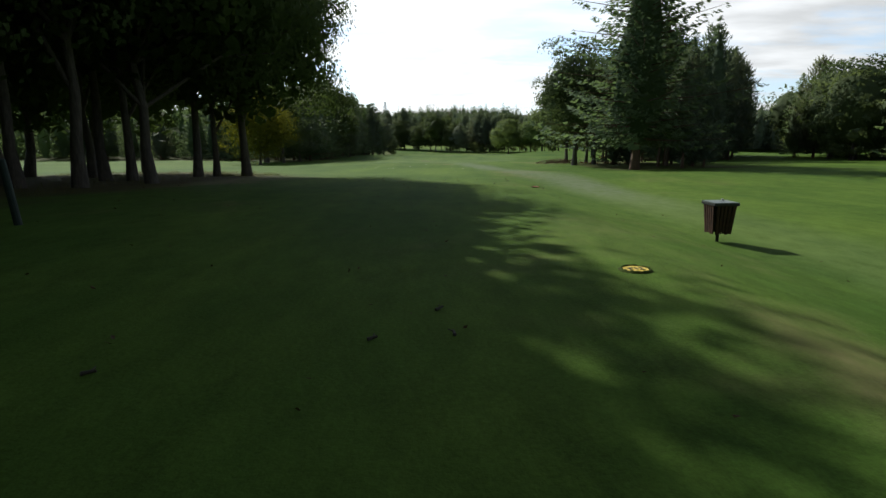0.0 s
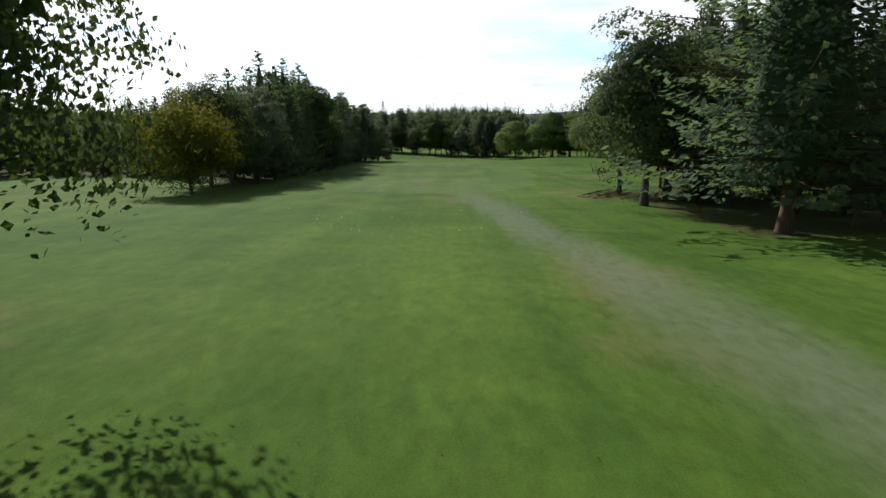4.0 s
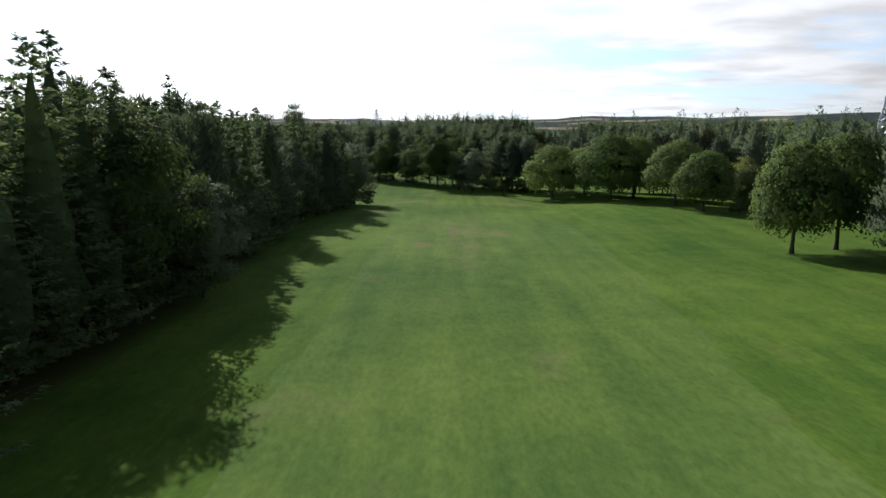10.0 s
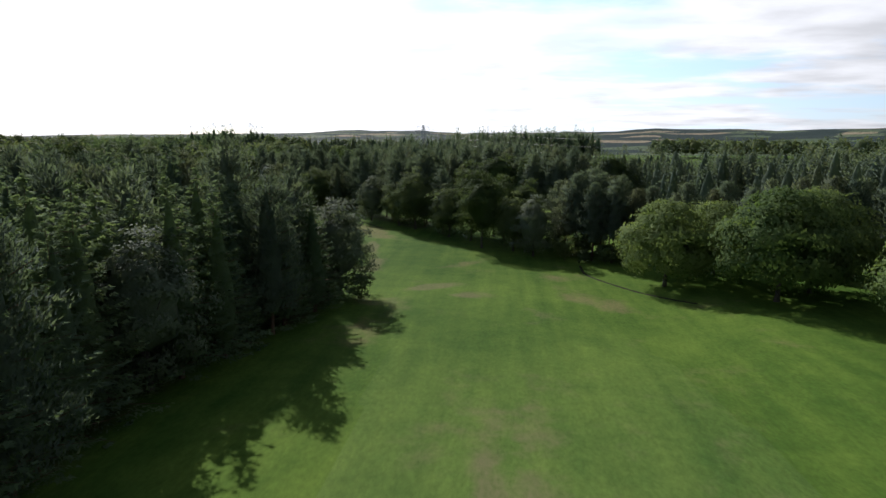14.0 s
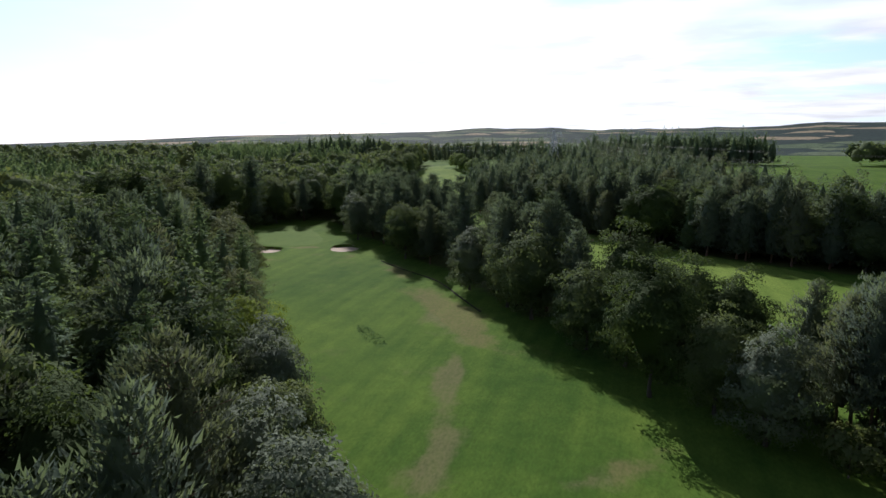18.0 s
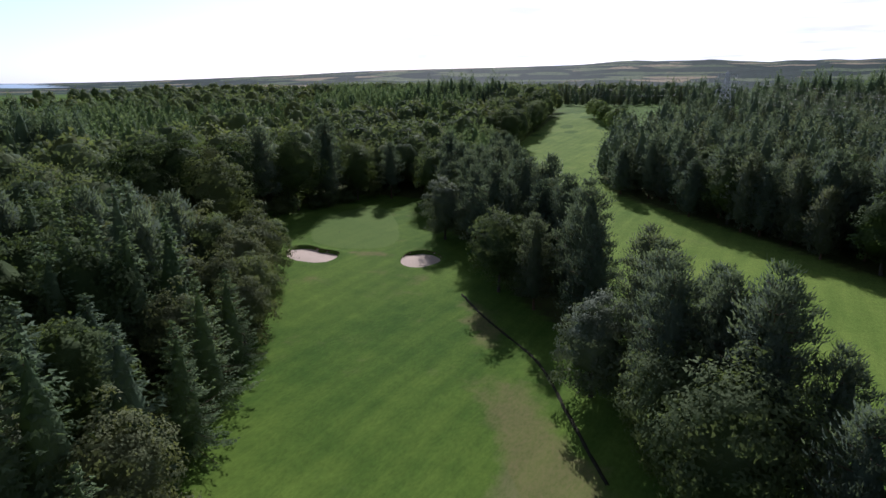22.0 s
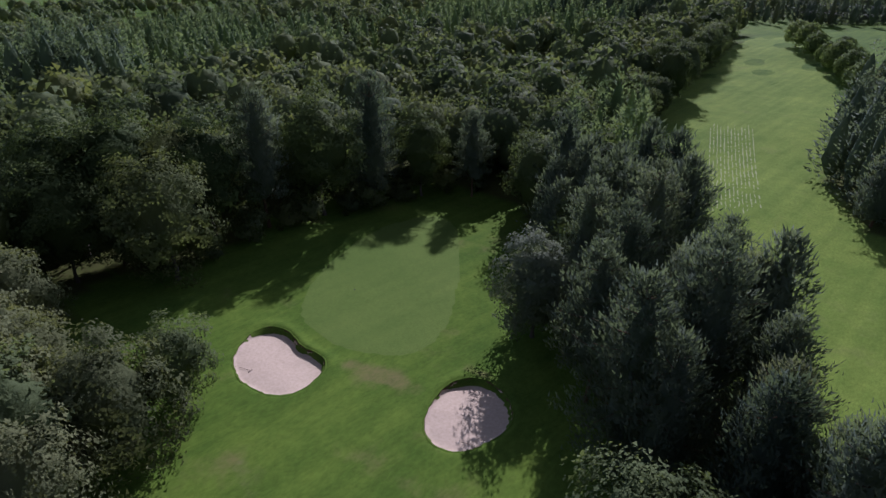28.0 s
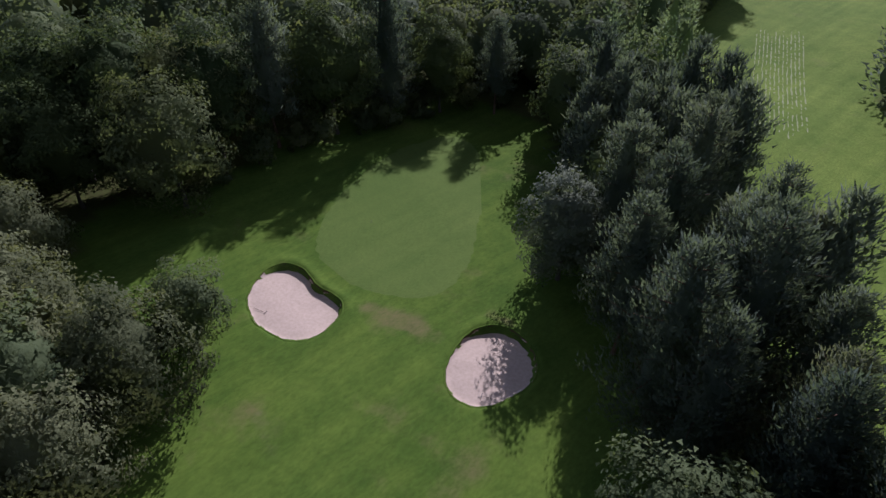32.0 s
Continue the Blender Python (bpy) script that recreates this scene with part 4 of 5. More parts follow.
# trees that stand out one by one, by the tee
# those behind and far left are unseen, added to block sky light
for k, (x, y, s) in enumerate(((-8.0, 25.0, 0.91), (-9.2, 24.6, 0.8), (-9.8, 24.0, 0.95), (-8.8, 18.2, 0.93), (-10.6, 20.3, 0.92), (-11.5, 20.2, 1.0), (-9.6, 15.7, 0.97), (-12.1, 14.1, 0.85), (-11.2, 15.5, 0.9),
                               (-15.6, 31.0, 1.0), (-17.9, 29.8, 0.95), (-12.8, 17.2, 1.0), (-14.0, 23.5, 1.0), (-13.5, 10.5, 1.0), (-11.8, 5.5, 1.0), (-13.5, 0.5, 1.0), (-11.5, -5.0, 1.0), (-15, -8.5, 1.0), (-16.5, 18.5, 0.9),
                               (-17.5, 24.5, 0.95), (-19.0, 12.0, 1.0), (-20.5, 20.0, 1.0), (-22.5, 28.0, 0.9), (-18.5, 4.5, 1.0), (-24.0, 14.0, 1.0), (-6.0, -14.0, 1.0), (-0.5, -17.5, 1.0), (6.0, -16.0, 0.95), (12.0, -19.0, 1.0), (-11.0, -20.0, 1.0), (-17.0, -15.0, 1.0), (19.0, -22.0, 1.0), (-16.5, 8.0, 1.0), (-21.5, 6.0, 1.0), (-17.0, -3.5, 1.0), (-9.2, 9.6, 1.0), (-8.6, 3.8, 1.0), (-9.0, -1.6, 1.0), (-13.2, 13.0, 0.95))):
    single("beech_wide" if k == 0 else "beech3" if k in (3, 7, 14) else "broad2_far" if y < 3 or x < -14.5 else f"beech{k % 3}", x, y, s, tall=1.0, label="tall beech with a grey trunk and dark green leaves")
single("larch_big", 15.0, 42.0, 1.06, 0.6, 1.12)
for k, (x, y, s) in enumerate(((13.2, 53.8, 1.12), (16.2, 58.0, 0.9), (19.0, 55.0, 0.95), (14.2, 62.4, 0.92), (17.2, 65.6, 0.9))):
    single(f"copse{k % 2}", x, y, s)
for k, (x, y, s) in enumerate(((17.8, 56.8, 0.62), (18.8, 47.5, 0.58), (20.5, 50.0, 0.62), (22.3, 48.8, 0.52), (19.2, 43.6, 0.5), (22.0, 54.5, 0.6), (20.4, 60.5, 0.68), (22.6, 64, 0.7), (19.6, 66, 0.7), (24.5, 59, 0.58), (25.0, 69.5, 0.72), (21.6, 45.2, 0.4), (24.6, 54.5, 0.44), (20.5, 70.5, 0.7))):
    single(f"pine{k % 4}" if k % 3 else f"spruce{k % 3}", x, y, s, label="dark conifer standing in the copse")
single("yellow", -20.4, 65.6, 1.0)
for x, y, k, s in ((-22.3, 74.6, "copse1", 0.95), (-20.0, 73.8, "copse0", 0.9), (-23.6, 77.5, "broad3", 0.8), (-19.6, 80.5, "broad3", 0.82), (-19.6, 86.5, "larch1", 0.80), (-24.6, 99.0, "larch0", 0.98), (-26.0, 91.0, "larch1", 0.86), (-22.6, 88.6, "larch0_far", 0.78), (-22.2, 95.5, "spruce2_far", 0.85), (-23.0, 101.5, "larch1_far", 0.88), (-23.0, 83.0, "broad1", 0.85)):
    single(k, x, y, s)
for x, y, k, s in ((37.6, 112.5, "pine0", 0.95), (39.8, 121.0, "pine3", 0.95), (42.2, 129.0, "pine3", 0.98), (46.5, 134.5, "pine0", 1.08), (33.0, 104.5, "pine3", 0.9)):
    single(k, x, y, s, label="dark bushy pine at the edge of the wood")
# round maples and the tree at the corner
for x, y, s in ((36.9, 139.3, 0.78), (43.2, 141.5, 0.84)):
    single("round1", x, y, s, tall=1.32)
for x, y, k, s in ((43.6, 175.6, "round1", 0.86), (43.2, 186.4, "round1", 1.05), (42.4, 208.0, "round0", 1.05), (35.4, 202.0, "round0", 1.06), (24.8, 212.6, "round0", 0.94),
                   (47.0, 170.0, "bush0", 1.0), (52.5, 172.5, "bush1", 1.2), (60.2, 195.4, "yellow", 1.1), (55.0, 184.0, "broad1", 0.72), (59.0, 168.0, "broad1", 0.66), (52.5, 195.0, "round1", 0.9), (34.0, 219.5, "round0", 0.86)):
    single(k, x, y, s)
for x, y, k, s in ((-20.6, 203.0, "broad3", 1.05), (-17.6, 200.6, "bush1", 1.0), (-21.0, 199.0, "bush1", 1.1), (-25.5, 168.0, "broad3", 1.0), (-19.0, 120.0, "broad3", 0.72), (-25.0, 146.0, "broad3", 0.8), (-27.4, 207.9, "broad3", 0.98), (-37.8, 210.8, "larch0", 1.0), (-30.0, 185.2, "larch1", 0.9), (-22.8, 204.0, "broad2", 0.68)):
    single(k, x, y, s)
# along the belt and round the green
for x, y, k, s in ((7.2, 235.4, "broad3", 0.92), (3.6, 240.6, "broad1", 0.95), (-2.6, 242.8, "broad2", 1.04), (2.0, 252.0, "broad2", 0.95), (6.5, 249.5, "broad2", 0.9), (12.5, 245.0, "pine3", 0.85), (-5.4, 250.6, "broad2", 0.82), (-10.4, 254.8, "broad1", 0.98), (-5.2, 260.8, "broad2", 1.12), (-0.5, 257.0, "broad2", 0.85), (-12.5, 262.5, "pine3", 0.92), (-19.5, 265.4, "broad1", 1.22), (-13.5, 270.0, "pine0", 0.85), (-24.5, 270.8, "broad1", 1.0), (-33.6, 279.4, "broad3", 0.95), (-79.0, 322.9, "broad3", 1.06), (-55.6, 301.2, "broad0", 1.02), (-51.8, 303.4, "broad1", 1.0),
                   (-28.0, 280.3, "pine0", 1.0), (-30.8, 286.0, "pine0", 0.97), (-23.4, 281.8, "pine3", 1.0), (-63.4, 329.6, "pine0", 0.97), (-77.2, 329.0, "pine0", 1.0), (-72.0, 333.4, "pine0", 1.1), (-59.8, 319.4, "pine0", 1.1), (-62.4, 312.8, "pine3", 1.15), (-58.8, 310.9, "pine3", 1.0), (-68.8, 317.9, "pine1", 1.02), (-54.9, 319.6, "pine3", 0.97), (-48.0, 297.5, "pine0", 0.8), (-43.5, 300.0, "pine3", 0.95), (-70.5, 325.5, "pine0", 1.0),
                   (-94.8, 290.4, "broad1", 0.80), (-91.2, 284.0, "broad4", 1.06), (-86.8, 277.6, "broad4", 1.0), (-81.5, 270.5, "broad4", 0.92), (-116.5, 281.5, "broad4", 1.1), (-101.5, 281.0, "broad4", 0.95), (-107.5, 279.0, "broad4", 1.05), (-96.5, 278.0, "broad4", 1.1), (-131.0, 299.0, "broad2", 1.45), (-129.5, 305.5, "broad0", 1.4), (-135.0, 293.0, "broad2", 1.4), (-128.5, 290.0, "broad2", 1.1), (-129.0, 296.0, "broad1", 1.1), (-46.5, 232.8, "lime", 0.95), (-56.3, 242.8, "broad4", 0.92), (-76.0, 246.5, "lime", 1.0), (-66.0, 256.8, "larch0", 0.85), (-74.6, 268.0, "broad4", 0.85), (-61.5, 251.3, "larch1", 0.85), (-70.2, 263.0, "larch1", 0.82), (-79.2, 273.4, "broad1", 0.88), (-51.5, 238.2, "larch1", 0.75), (-30.0, 214.5, "broad1", 0.85), (-36.5, 222.5, "broad3", 0.85),
                   (-74.0, 259.0, "broad4", 0.9), (-40.5, 227.0, "broad3", 0.8)):
    single(k, x, y, s)
for x, y, k, s in ((43.0, 412.0, "round2", 0.9), (55.0, 425.0, "round2", 0.85), (48.0, 400.0, "round2", 0.8), (62.0, 410.0, "round2", 0.8), (72.0, 440.0, "round2", 0.9)):
    single(k, x, y, s, label="round-headed tree beside the open field")
# tall trees that shade the back of the green
for x, y, k, s in ((-126.5, 308.0, "broad2", 1.35), (-127.0, 317.0, "pine1", 1.3), (-125.5, 326.5, "broad2", 1.42), (-124.0, 336.0, "pine0", 1.28), (-121.0, 344.5, "broad2", 1.05), (-119.8, 299.5, "broad0", 1.32), (-114.0, 350.5, "pine1", 0.95)):
    single(k, x, y, s)
# undergrowth along the back of the green
for k, (x, y) in enumerate(((-122.5, 305.5), (-124.0, 312.0), (-125.0, 319.5), (-124.0, 323.0), (-123.5, 330.5), (-122.0, 333.5), (-121.0, 340.5), (-127.5, 314.5), (-128.0, 323.0), (-127.0, 333.0), (-124.5, 340.5), (-118.5, 348.5), (-115.5, 354.0))):
    single(f"bush{k % 2}", x, y, 1.25 + 0.15 * (k % 3), gap=False)
# low growth under the pines at the bend
for k, (x, y) in enumerate(((13.0, 240.5), (17.5, 241.0), (20.8, 240.2), (25.0, 238.0), (29.5, 237.5), (16.0, 235.2), (22.5, 233.8), (33.0, 235.5), (11.0, 243.5), (38.0, 234.8), (44.5, 232.0), (12.6, 231.8), (15.8, 230.0), (19.2, 228.8), (22.6, 228.4))):
    single(f"bush{k % 2}", x, y, 0.9 + 0.12 * (k % 4), gap=False)
# broad-leaved trees along the far edge of the next hole
for k, (x, y) in enumerate(((-112, 408), (-115, 420), (-118, 433), (-121, 447), (-125, 460), (-128, 474), (-131, 488), (-135, 502), (-138, 516), (-142, 530), (-118, 414), (-123, 440), (-131, 468), (-138, 497), (-145, 523))):
    single(f"broad{k % 3}_far", x, y, 0.85 + 0.12 * (k % 4), label="broad-leaved tree at the edge of the next hole")
# round trees beside the next hole
for k, (x, y) in enumerate(((-84, 480), (-89, 492), (-95, 503), (-101, 514), (-108, 527), (-115, 540), (-91, 505), (-98, 520), (-122, 553))):
    single("round2", x, y, 0.72 + 0.1 * (k % 3), label="low round-headed tree beside the next hole")


def choose(r, weights):
    t = r.random() * sum(w for _, w in weights)
    for k, w in weights:
        t -= w
        if t <= 0:
            return k
    return weights[-1][0]


# tall bare-stemmed pines at the bend
for k, (x, y, s) in enumerate(((13.5, 238.5, 0.80), (15.2, 236.0, 0.86), (16.8, 239.5, 0.9), (18.2, 236.2, 0.84), (20.0, 238.8, 0.88), (21.6, 235.0, 0.8), (23.4, 238.4, 0.86), (25.6, 234.6, 0.72), (15.8, 242.0, 0.86), (18.8, 242.5, 0.9),
                               (22.2, 242.0, 0.84), (28.5, 236.5, 0.74), (31.5, 233.0, 0.7), (34.5, 236.0, 0.78), (38.0, 232.5, 0.74), (41.0, 235.0, 0.8), (17.4, 231.8, 0.8), (20.6, 230.2, 0.76), (24.2, 230.0, 0.74))):
    single(f"pine{1 + k % 2}", x, y, s, tall=1.05)
MIX_CONIFER = (("pine0", 2), ("pine3", 2), ("spruce0", 1.6), ("spruce1", 1), ("spruce2", 1.2), ("larch0", 3), ("larch1", 3))
MIX_LEAF = (("broad0", 3), ("broad2", 3), ("broad1", 2), ("broad4", 1.5), ("pine3", 1.2), ("larch1", 0.8))
MIX_BELT = (("pine0", 3), ("pine1", 3), ("pine3", 4), ("spruce2", 0.5), ("broad2", 0.5))
MIX_PINE = (("pine1", 4), ("pine2", 3), ("pine0", 2))
MIX_EDGE = (("broad0", 1.2), ("broad1", 1.2), ("broad2", 1), ("broad3", 0.7), ("pine3", 1.5), ("larch1", 2.5), ("spruce2", 1.5))
MIX_FAR = (("pine0", 3), ("pine3", 4), ("larch1", 0.8), ("broad2", 1.6), ("broad0", 0.6))
MIX_R1 = (("pine0", 2), ("pine3", 2), ("spruce0", 2), ("spruce1", 2))
MIX_R2 = (("broad0", 2), ("broad2", 2), ("broad1", 2), ("larch1", 1), ("pine3", 0.7))
FAR_SPOTS = []


def leafy_patch(x, y):
    """Where the wood is broad-leaved rather than conifer."""
    return math.sin(x / 31 + 0.8) + math.sin(y / 37 + x / 60) > (-1.2 if -250 < x < -50 and 225 < y < 400 else 0.25)


def wood(poly, gap, seed, mix, near, edge_mix=None, size=(0.85, 1.08), leaf_mix=None, space=4.0, far_size=1.0, far_kind="larch", lod=24, tall=(0.92, 1.08)):
    r = random.Random(seed)
    for x, y in fill(poly, gap, seed).tolist():
        d = path_distance(x, y)
        e = edge_distance(poly, x, y)
        if not free(x, y, space):
            continue
        if d > near or (y < 150 and e > 13 and d > 24):
            if d > 170 and r.random() < 0.45:
                continue
            lower = y < 165 and -95 < x < -0.45 * (y - 41) and bool(leaf_mix)
            if leaf_mix and not lower and r.random() < (0.5 if leafy_patch(x, y) else 0.2):
                continue
            FAR_SPOTS.append((x, y, "leaf" if leaf_mix is not None and (leafy_patch(x, y) or (y > 345 and x > -175)) else "pine" if y > 265 and x > -185 and leaf_mix else far_kind, 0.74 if lower else far_size * (1.22 if leaf_mix and leafy_patch(x, y) else 1.05)))
            continue
        tall_side = leaf_mix is not None and y < 165            # the tall conifers along the first fairway
        k = choose(r, mix if tall_side else edge_mix if edge_mix and e < 3.4 else leaf_mix if leaf_mix and (leafy_patch(x, y) or (y > 200 and r.random() < 0.45)) else mix)
        low = tall_side and x < -0.45 * (y - 41)                # lower growth along the open ground
        plant(k + ("_far" if d > lod else ""), x, y, r.uniform(*size) * (1.25 if x < -97 and 285 < y < 360 else 0.60 if low else 0.88 if tall_side else 1.0), tall=r.uniform(*tall))


# two close rows of conifers along the first fairway
ROW = [(-20.0, 89.0), (-21.2, 108.0), (-22.6, 124.0), (-22.4, 134.0), (-23.4, 151.0), (-26.2, 163.0), (-24.5, 174.0), (-22.8, 184.0), (-20.8, 196.0)]
rr = random.Random(31)
for k in range(66):
    y = 91.0 + (k // 2) * 3.3 + rr.uniform(-0.7, 0.7)
    x = float(np.interp(y, [p[1] for p in ROW], [p[0] for p in ROW])) - (4.2 if k % 2 else 0.0) + rr.uniform(-0.8, 0.8)
    if free(x, y, 2.6):
        single(choose(rr, (("pine0", 1), ("pine3", 1.2), ("larch0", 3), ("larch1", 3), ("spruce2", 2.2), ("spruce0", 0.8), ("broad2", 0.6))) + ("_far" if k % 2 else ""), x, y, rr.uniform(0.94, 1.06) * (0.86 if y < 106 else 0.98 if k % 2 else 0.89), tall=rr.uniform(0.94, 1.04))
wood(W_LEFT, 5.3, 1, MIX_CONIFER, 66, MIX_EDGE, (0.92, 1.10), MIX_LEAF)
wood(W_BELT, 4.9, 2, MIX_BELT, 80, MIX_BELT, (0.88, 1.1), lod=42)
wood(W_PINES, 4.6, 3, MIX_PINE, 75, None, (0.72, 0.92))
wood(W_BACKPINES, 5.4, 8, MIX_PINE, 40, far_size=1.15, far_kind="pine")
wood(W_FAR, 5.6, 4, MIX_FAR, 105, None, (0.95, 1.25), far_size=1.1, far_kind="pine", tall=(0.74, 0.98))
wood(W_R1, 5.0, 5, MIX_R1, 60, None, (0.88, 1.06))
wood(W_R2, 6.0, 6, MIX_R2, 66, None, (0.8, 1.05), far_kind="leaf")
wood(W_UNSEEN, 7.0, 7, MIX_EDGE, 0)


def small_tree(r, conifer, n, fine=True):
    """A tree of a far wood: leaves and sprays over a dense lumpy crown."""
    if conifer:
        H, R = r.uniform(12.5, 17.5), r.uniform(2.8, 3.9)
        power = 2.8 if conifer == "pine" else 2.2
        f = np.linspace(0, 1, n) ** 1.25
        th = r.uniform(0, 6.28, n)
        rr = (1 - f ** power) ** 0.85 * r.uniform(0.5, 1.12, n) * R * (1 + 0.16 * np.sin(f * 37 + 2 * th)) + 0.08
        p = np.column_stack([np.cos(th) * rr, np.sin(th) * rr, 1.2 + f * (H - 1.4)])
        al = np.column_stack([np.cos(th), np.sin(th), r.uniform(0.1, 0.9, n) + 0.4 * f])
        s = 1.25 * (1.1 - 0.6 * f) * (70 / n) ** 0.42
        soft = unit(al * (0.8, 0.8, 0) + (0, 0, 0.5) + 0.3 * np.column_stack([np.sin(f * 40 + th), np.cos(f * 33 + th), 0 * f]))
        leaves = blades(p, al + r.normal(0, 0.3, (n, 3)), soft + r.normal(0, 0.25, (n, 3)), s * 1.3, s * 0.6, True, soft)
        inside_mass = spire(r, R, 1.2, H * 0.86, power, 8, 7, 0.50 if fine else 0.58)
    else:
        R, cz, rz = r.uniform(3.9, 5.2), r.uniform(6.4, 8.4), r.uniform(4.4, 5.6)
        knots = unit(ball_dirs(r, 24) + (0, 0, 0.35))
        d = unit(ball_dirs(r, n) + (0, 0, 0.35))
        k = lumps(d, knots)
        p = d * (k * r.uniform(0.80, 1.14, n))[:, None] * (R, R, rz) + (0, 0, cz)
        soft = unit(d * 0.9 + 1.6 * (d - knots[(d @ knots.T).argmax(1)]))
        s = r.uniform(0.7, 1.15, n) * (90 / n) ** 0.42
        leaves = blades(p, ball_dirs(r, n), soft + r.normal(0, 0.25, (n, 3)), s, s * 0.8, True, soft)
        inside_mass = dome(r, R, cz, rz, knots, 11 if fine else 8, 8 if fine else 6, 0.80)
    v, f, nrm = join_leaves([leaves, inside_mass])
    tri = [q for face in f for q in ((face,) if len(face) == 3 else ((face[0], face[1], face[2]), (face[0], face[2], face[3])))]
    return v, np.array(tri), nrm


def far_wood(name, spots, seed, mat, conifer, label, scale=1.0, n=64):
    r = np.random.default_rng(seed)
    kit = [small_tree(r, conifer, n, n > 90) for _ in range(12)]
    V, F, N, T, k = [], [], [], [], 0
    for x, y, *own in spots:
        v, f, nrm = kit[r.integers(12)]
        a, s = r.uniform(0, 6.28), r.uniform(0.74, 1.17) * scale * (own[0] if own else 1.0)
        c, sn = math.cos(a), math.sin(a)
        spin = np.array(((c, sn, 0), (-sn, c, 0), (0, 0, 1)))
        V.append(v @ spin * s + (x, y, z_at(x, y) - 0.3))
        N.append(nrm @ spin)
        F.append(f + k)
        T.append(np.full(len(v), r.random()))
        k += len(v)
    me = mesh_of(name, np.concatenate(V), np.concatenate(F), mat, True, np.concatenate(N))
    me.attributes.new("tone", "FLOAT", "POINT").data.foreach_set("value", np.concatenate(T).astype(np.float32))
    tagged(new(name, me), label, "woodland", kind="stuff")


def build_far_woods():
    for kind, name, mat, text in (("leaf", "broadleaf_wood", M_BROAD, "dense broad-leaved wood seen over its tops"), ("larch", "larch_wood", M_LARCH, "dense larch wood seen over its tops"), ("pine", "pine_wood", M_PINE, "dense pine wood seen over its tops")):
        for close in (True, False):
            spots = [(x, y, s) for x, y, k, s in FAR_SPOTS if k == kind and (path_distance(x, y) < 120) == close]
            if spots:
                far_wood(name, spots, 78 + close, mat, "" if kind == "leaf" else kind, text, n=(430 if kind == "leaf" else 380) if close else 210 if kind == "pine" else 80)


build_far_woods()

# dark stands of tall conifers on the skyline, and woods past them
def stand(name, cx, cy, rx, ry, n, seed, scale, mat, conifer, label, leaves=40):
    r = np.random.default_rng(seed)
    a, q = r.uniform(0, 6.28, n), np.sqrt(r.uniform(0, 1, n))
    far_wood(name, np.column_stack([cx + rx * q * np.cos(a), cy + ry * q * np.sin(a)]), seed + 1, mat, conifer, label, scale, leaves)


stand("conifer_stand", -219, 566, 34, 12, 110, 201, 1.4, M_SPRUCE, True, "dark stand of tall spruces on the skyline", 260)
stand("conifer_stand", 22, 640, 66, 20, 220, 203, 1.45, M_SPRUCE, True, "dark stand of tall spruces behind the fields", 160)
stand("conifer_stand", -255, 322, 26, 14, 40, 223, 1.75, M_SPRUCE, True, "dark spruces standing over the wood", 360)
stand("conifer_stand", -20, 720, 120, 25, 160, 205, 1.2, M_SPRUCE, True, "dark plantation far off")
stand("broadleaf_wood", 200, 640, 70, 40, 120, 207, 1.2, M_BROAD, False, "far wood past the fields")
stand("broadleaf_wood", -330, 780, 230, 70, 420, 209, 1.2, M_BROAD, False, "far wood towards the sea")
stand("conifer_wood", -160, 700, 90, 60, 200, 211, 1.1, M_PINE, True, "far pine wood")
stand("broadleaf_wood", 330, 420, 170, 160, 450, 213, 1.2, M_BROAD, False, "far wood past the right-hand holes")
stand("conifer_wood", 180, 300, 60, 70, 120, 215, 1.0, M_PINE, "pine", "pine wood past the right-hand holes", 160)

stand("broadleaf_wood", -540, 480, 150, 380, 650, 217, 1.1, M_BROAD, False, "far wood stretching towards the sea")
# two woods out of view, put here to keep sky light off the tee
stand("conifer_wood", -75, -20, 40, 45, 120, 219, 1.0, M_PINE, True, "unseen pine wood behind the tee, added to block sky light")
stand("broadleaf_wood", -45, -48, 38, 22, 60, 221, 1.0, M_BROAD, False, "unseen broad-leaved wood behind the tee, added to block sky light")

# ---- small things ----
M_BINWOOD = plain("stained_slat", (0.030, 0.014, 0.008), (0.075, 0.032, 0.018), 14.0, 0.65, 0.3, bump=0.3)
M_BINLID = plain("green_lid", (0.070, 0.095, 0.085), (0.11, 0.14, 0.125), 9.0, 0.4, 0.5)
M_DARKMETAL = plain("dark_metal", (0.02, 0.022, 0.024), (0.05, 0.052, 0.055), 12.0, 0.5, 0.5, 0.4)
M_STEEL = plain("galvanised_steel", (0.48, 0.50, 0.52), (0.62, 0.64, 0.66), 6.0, 0.4, 0.5, 0.25)
M_WHITE = plain("white_plastic", (0.72, 0.72, 0.70), (0.82, 0.82, 0.80), 20.0, 0.4, 0.5)
M_YELLOWPLATE = plain("yellow_plate", (0.62, 0.46, 0.04), (0.75, 0.57, 0.07), 12.0, 0.5, 0.4)
M_REDPLATE = plain("red_plate", (0.55, 0.10, 0.07), (0.68, 0.15, 0.10), 12.0, 0.5, 0.4)
M_BLACKMARK = plain("dark_mark", (0.02, 0.02, 0.02), (0.04, 0.04, 0.035), 12.0, 0.6, 0.3)
M_POST = plain("green_post", (0.018, 0.030, 0.024), (0.035, 0.055, 0.045), 8.0, 0.7, 0.3)
M_DRYGRASS = foliage("dry_grass", (0.08, 0.105, 0.035), (0.19, 0.18, 0.08), 0.3)
M_BRACKEN = foliage("brown_bracken", (0.095, 0.060, 0.030), (0.20, 0.12, 0.06), 0.25)
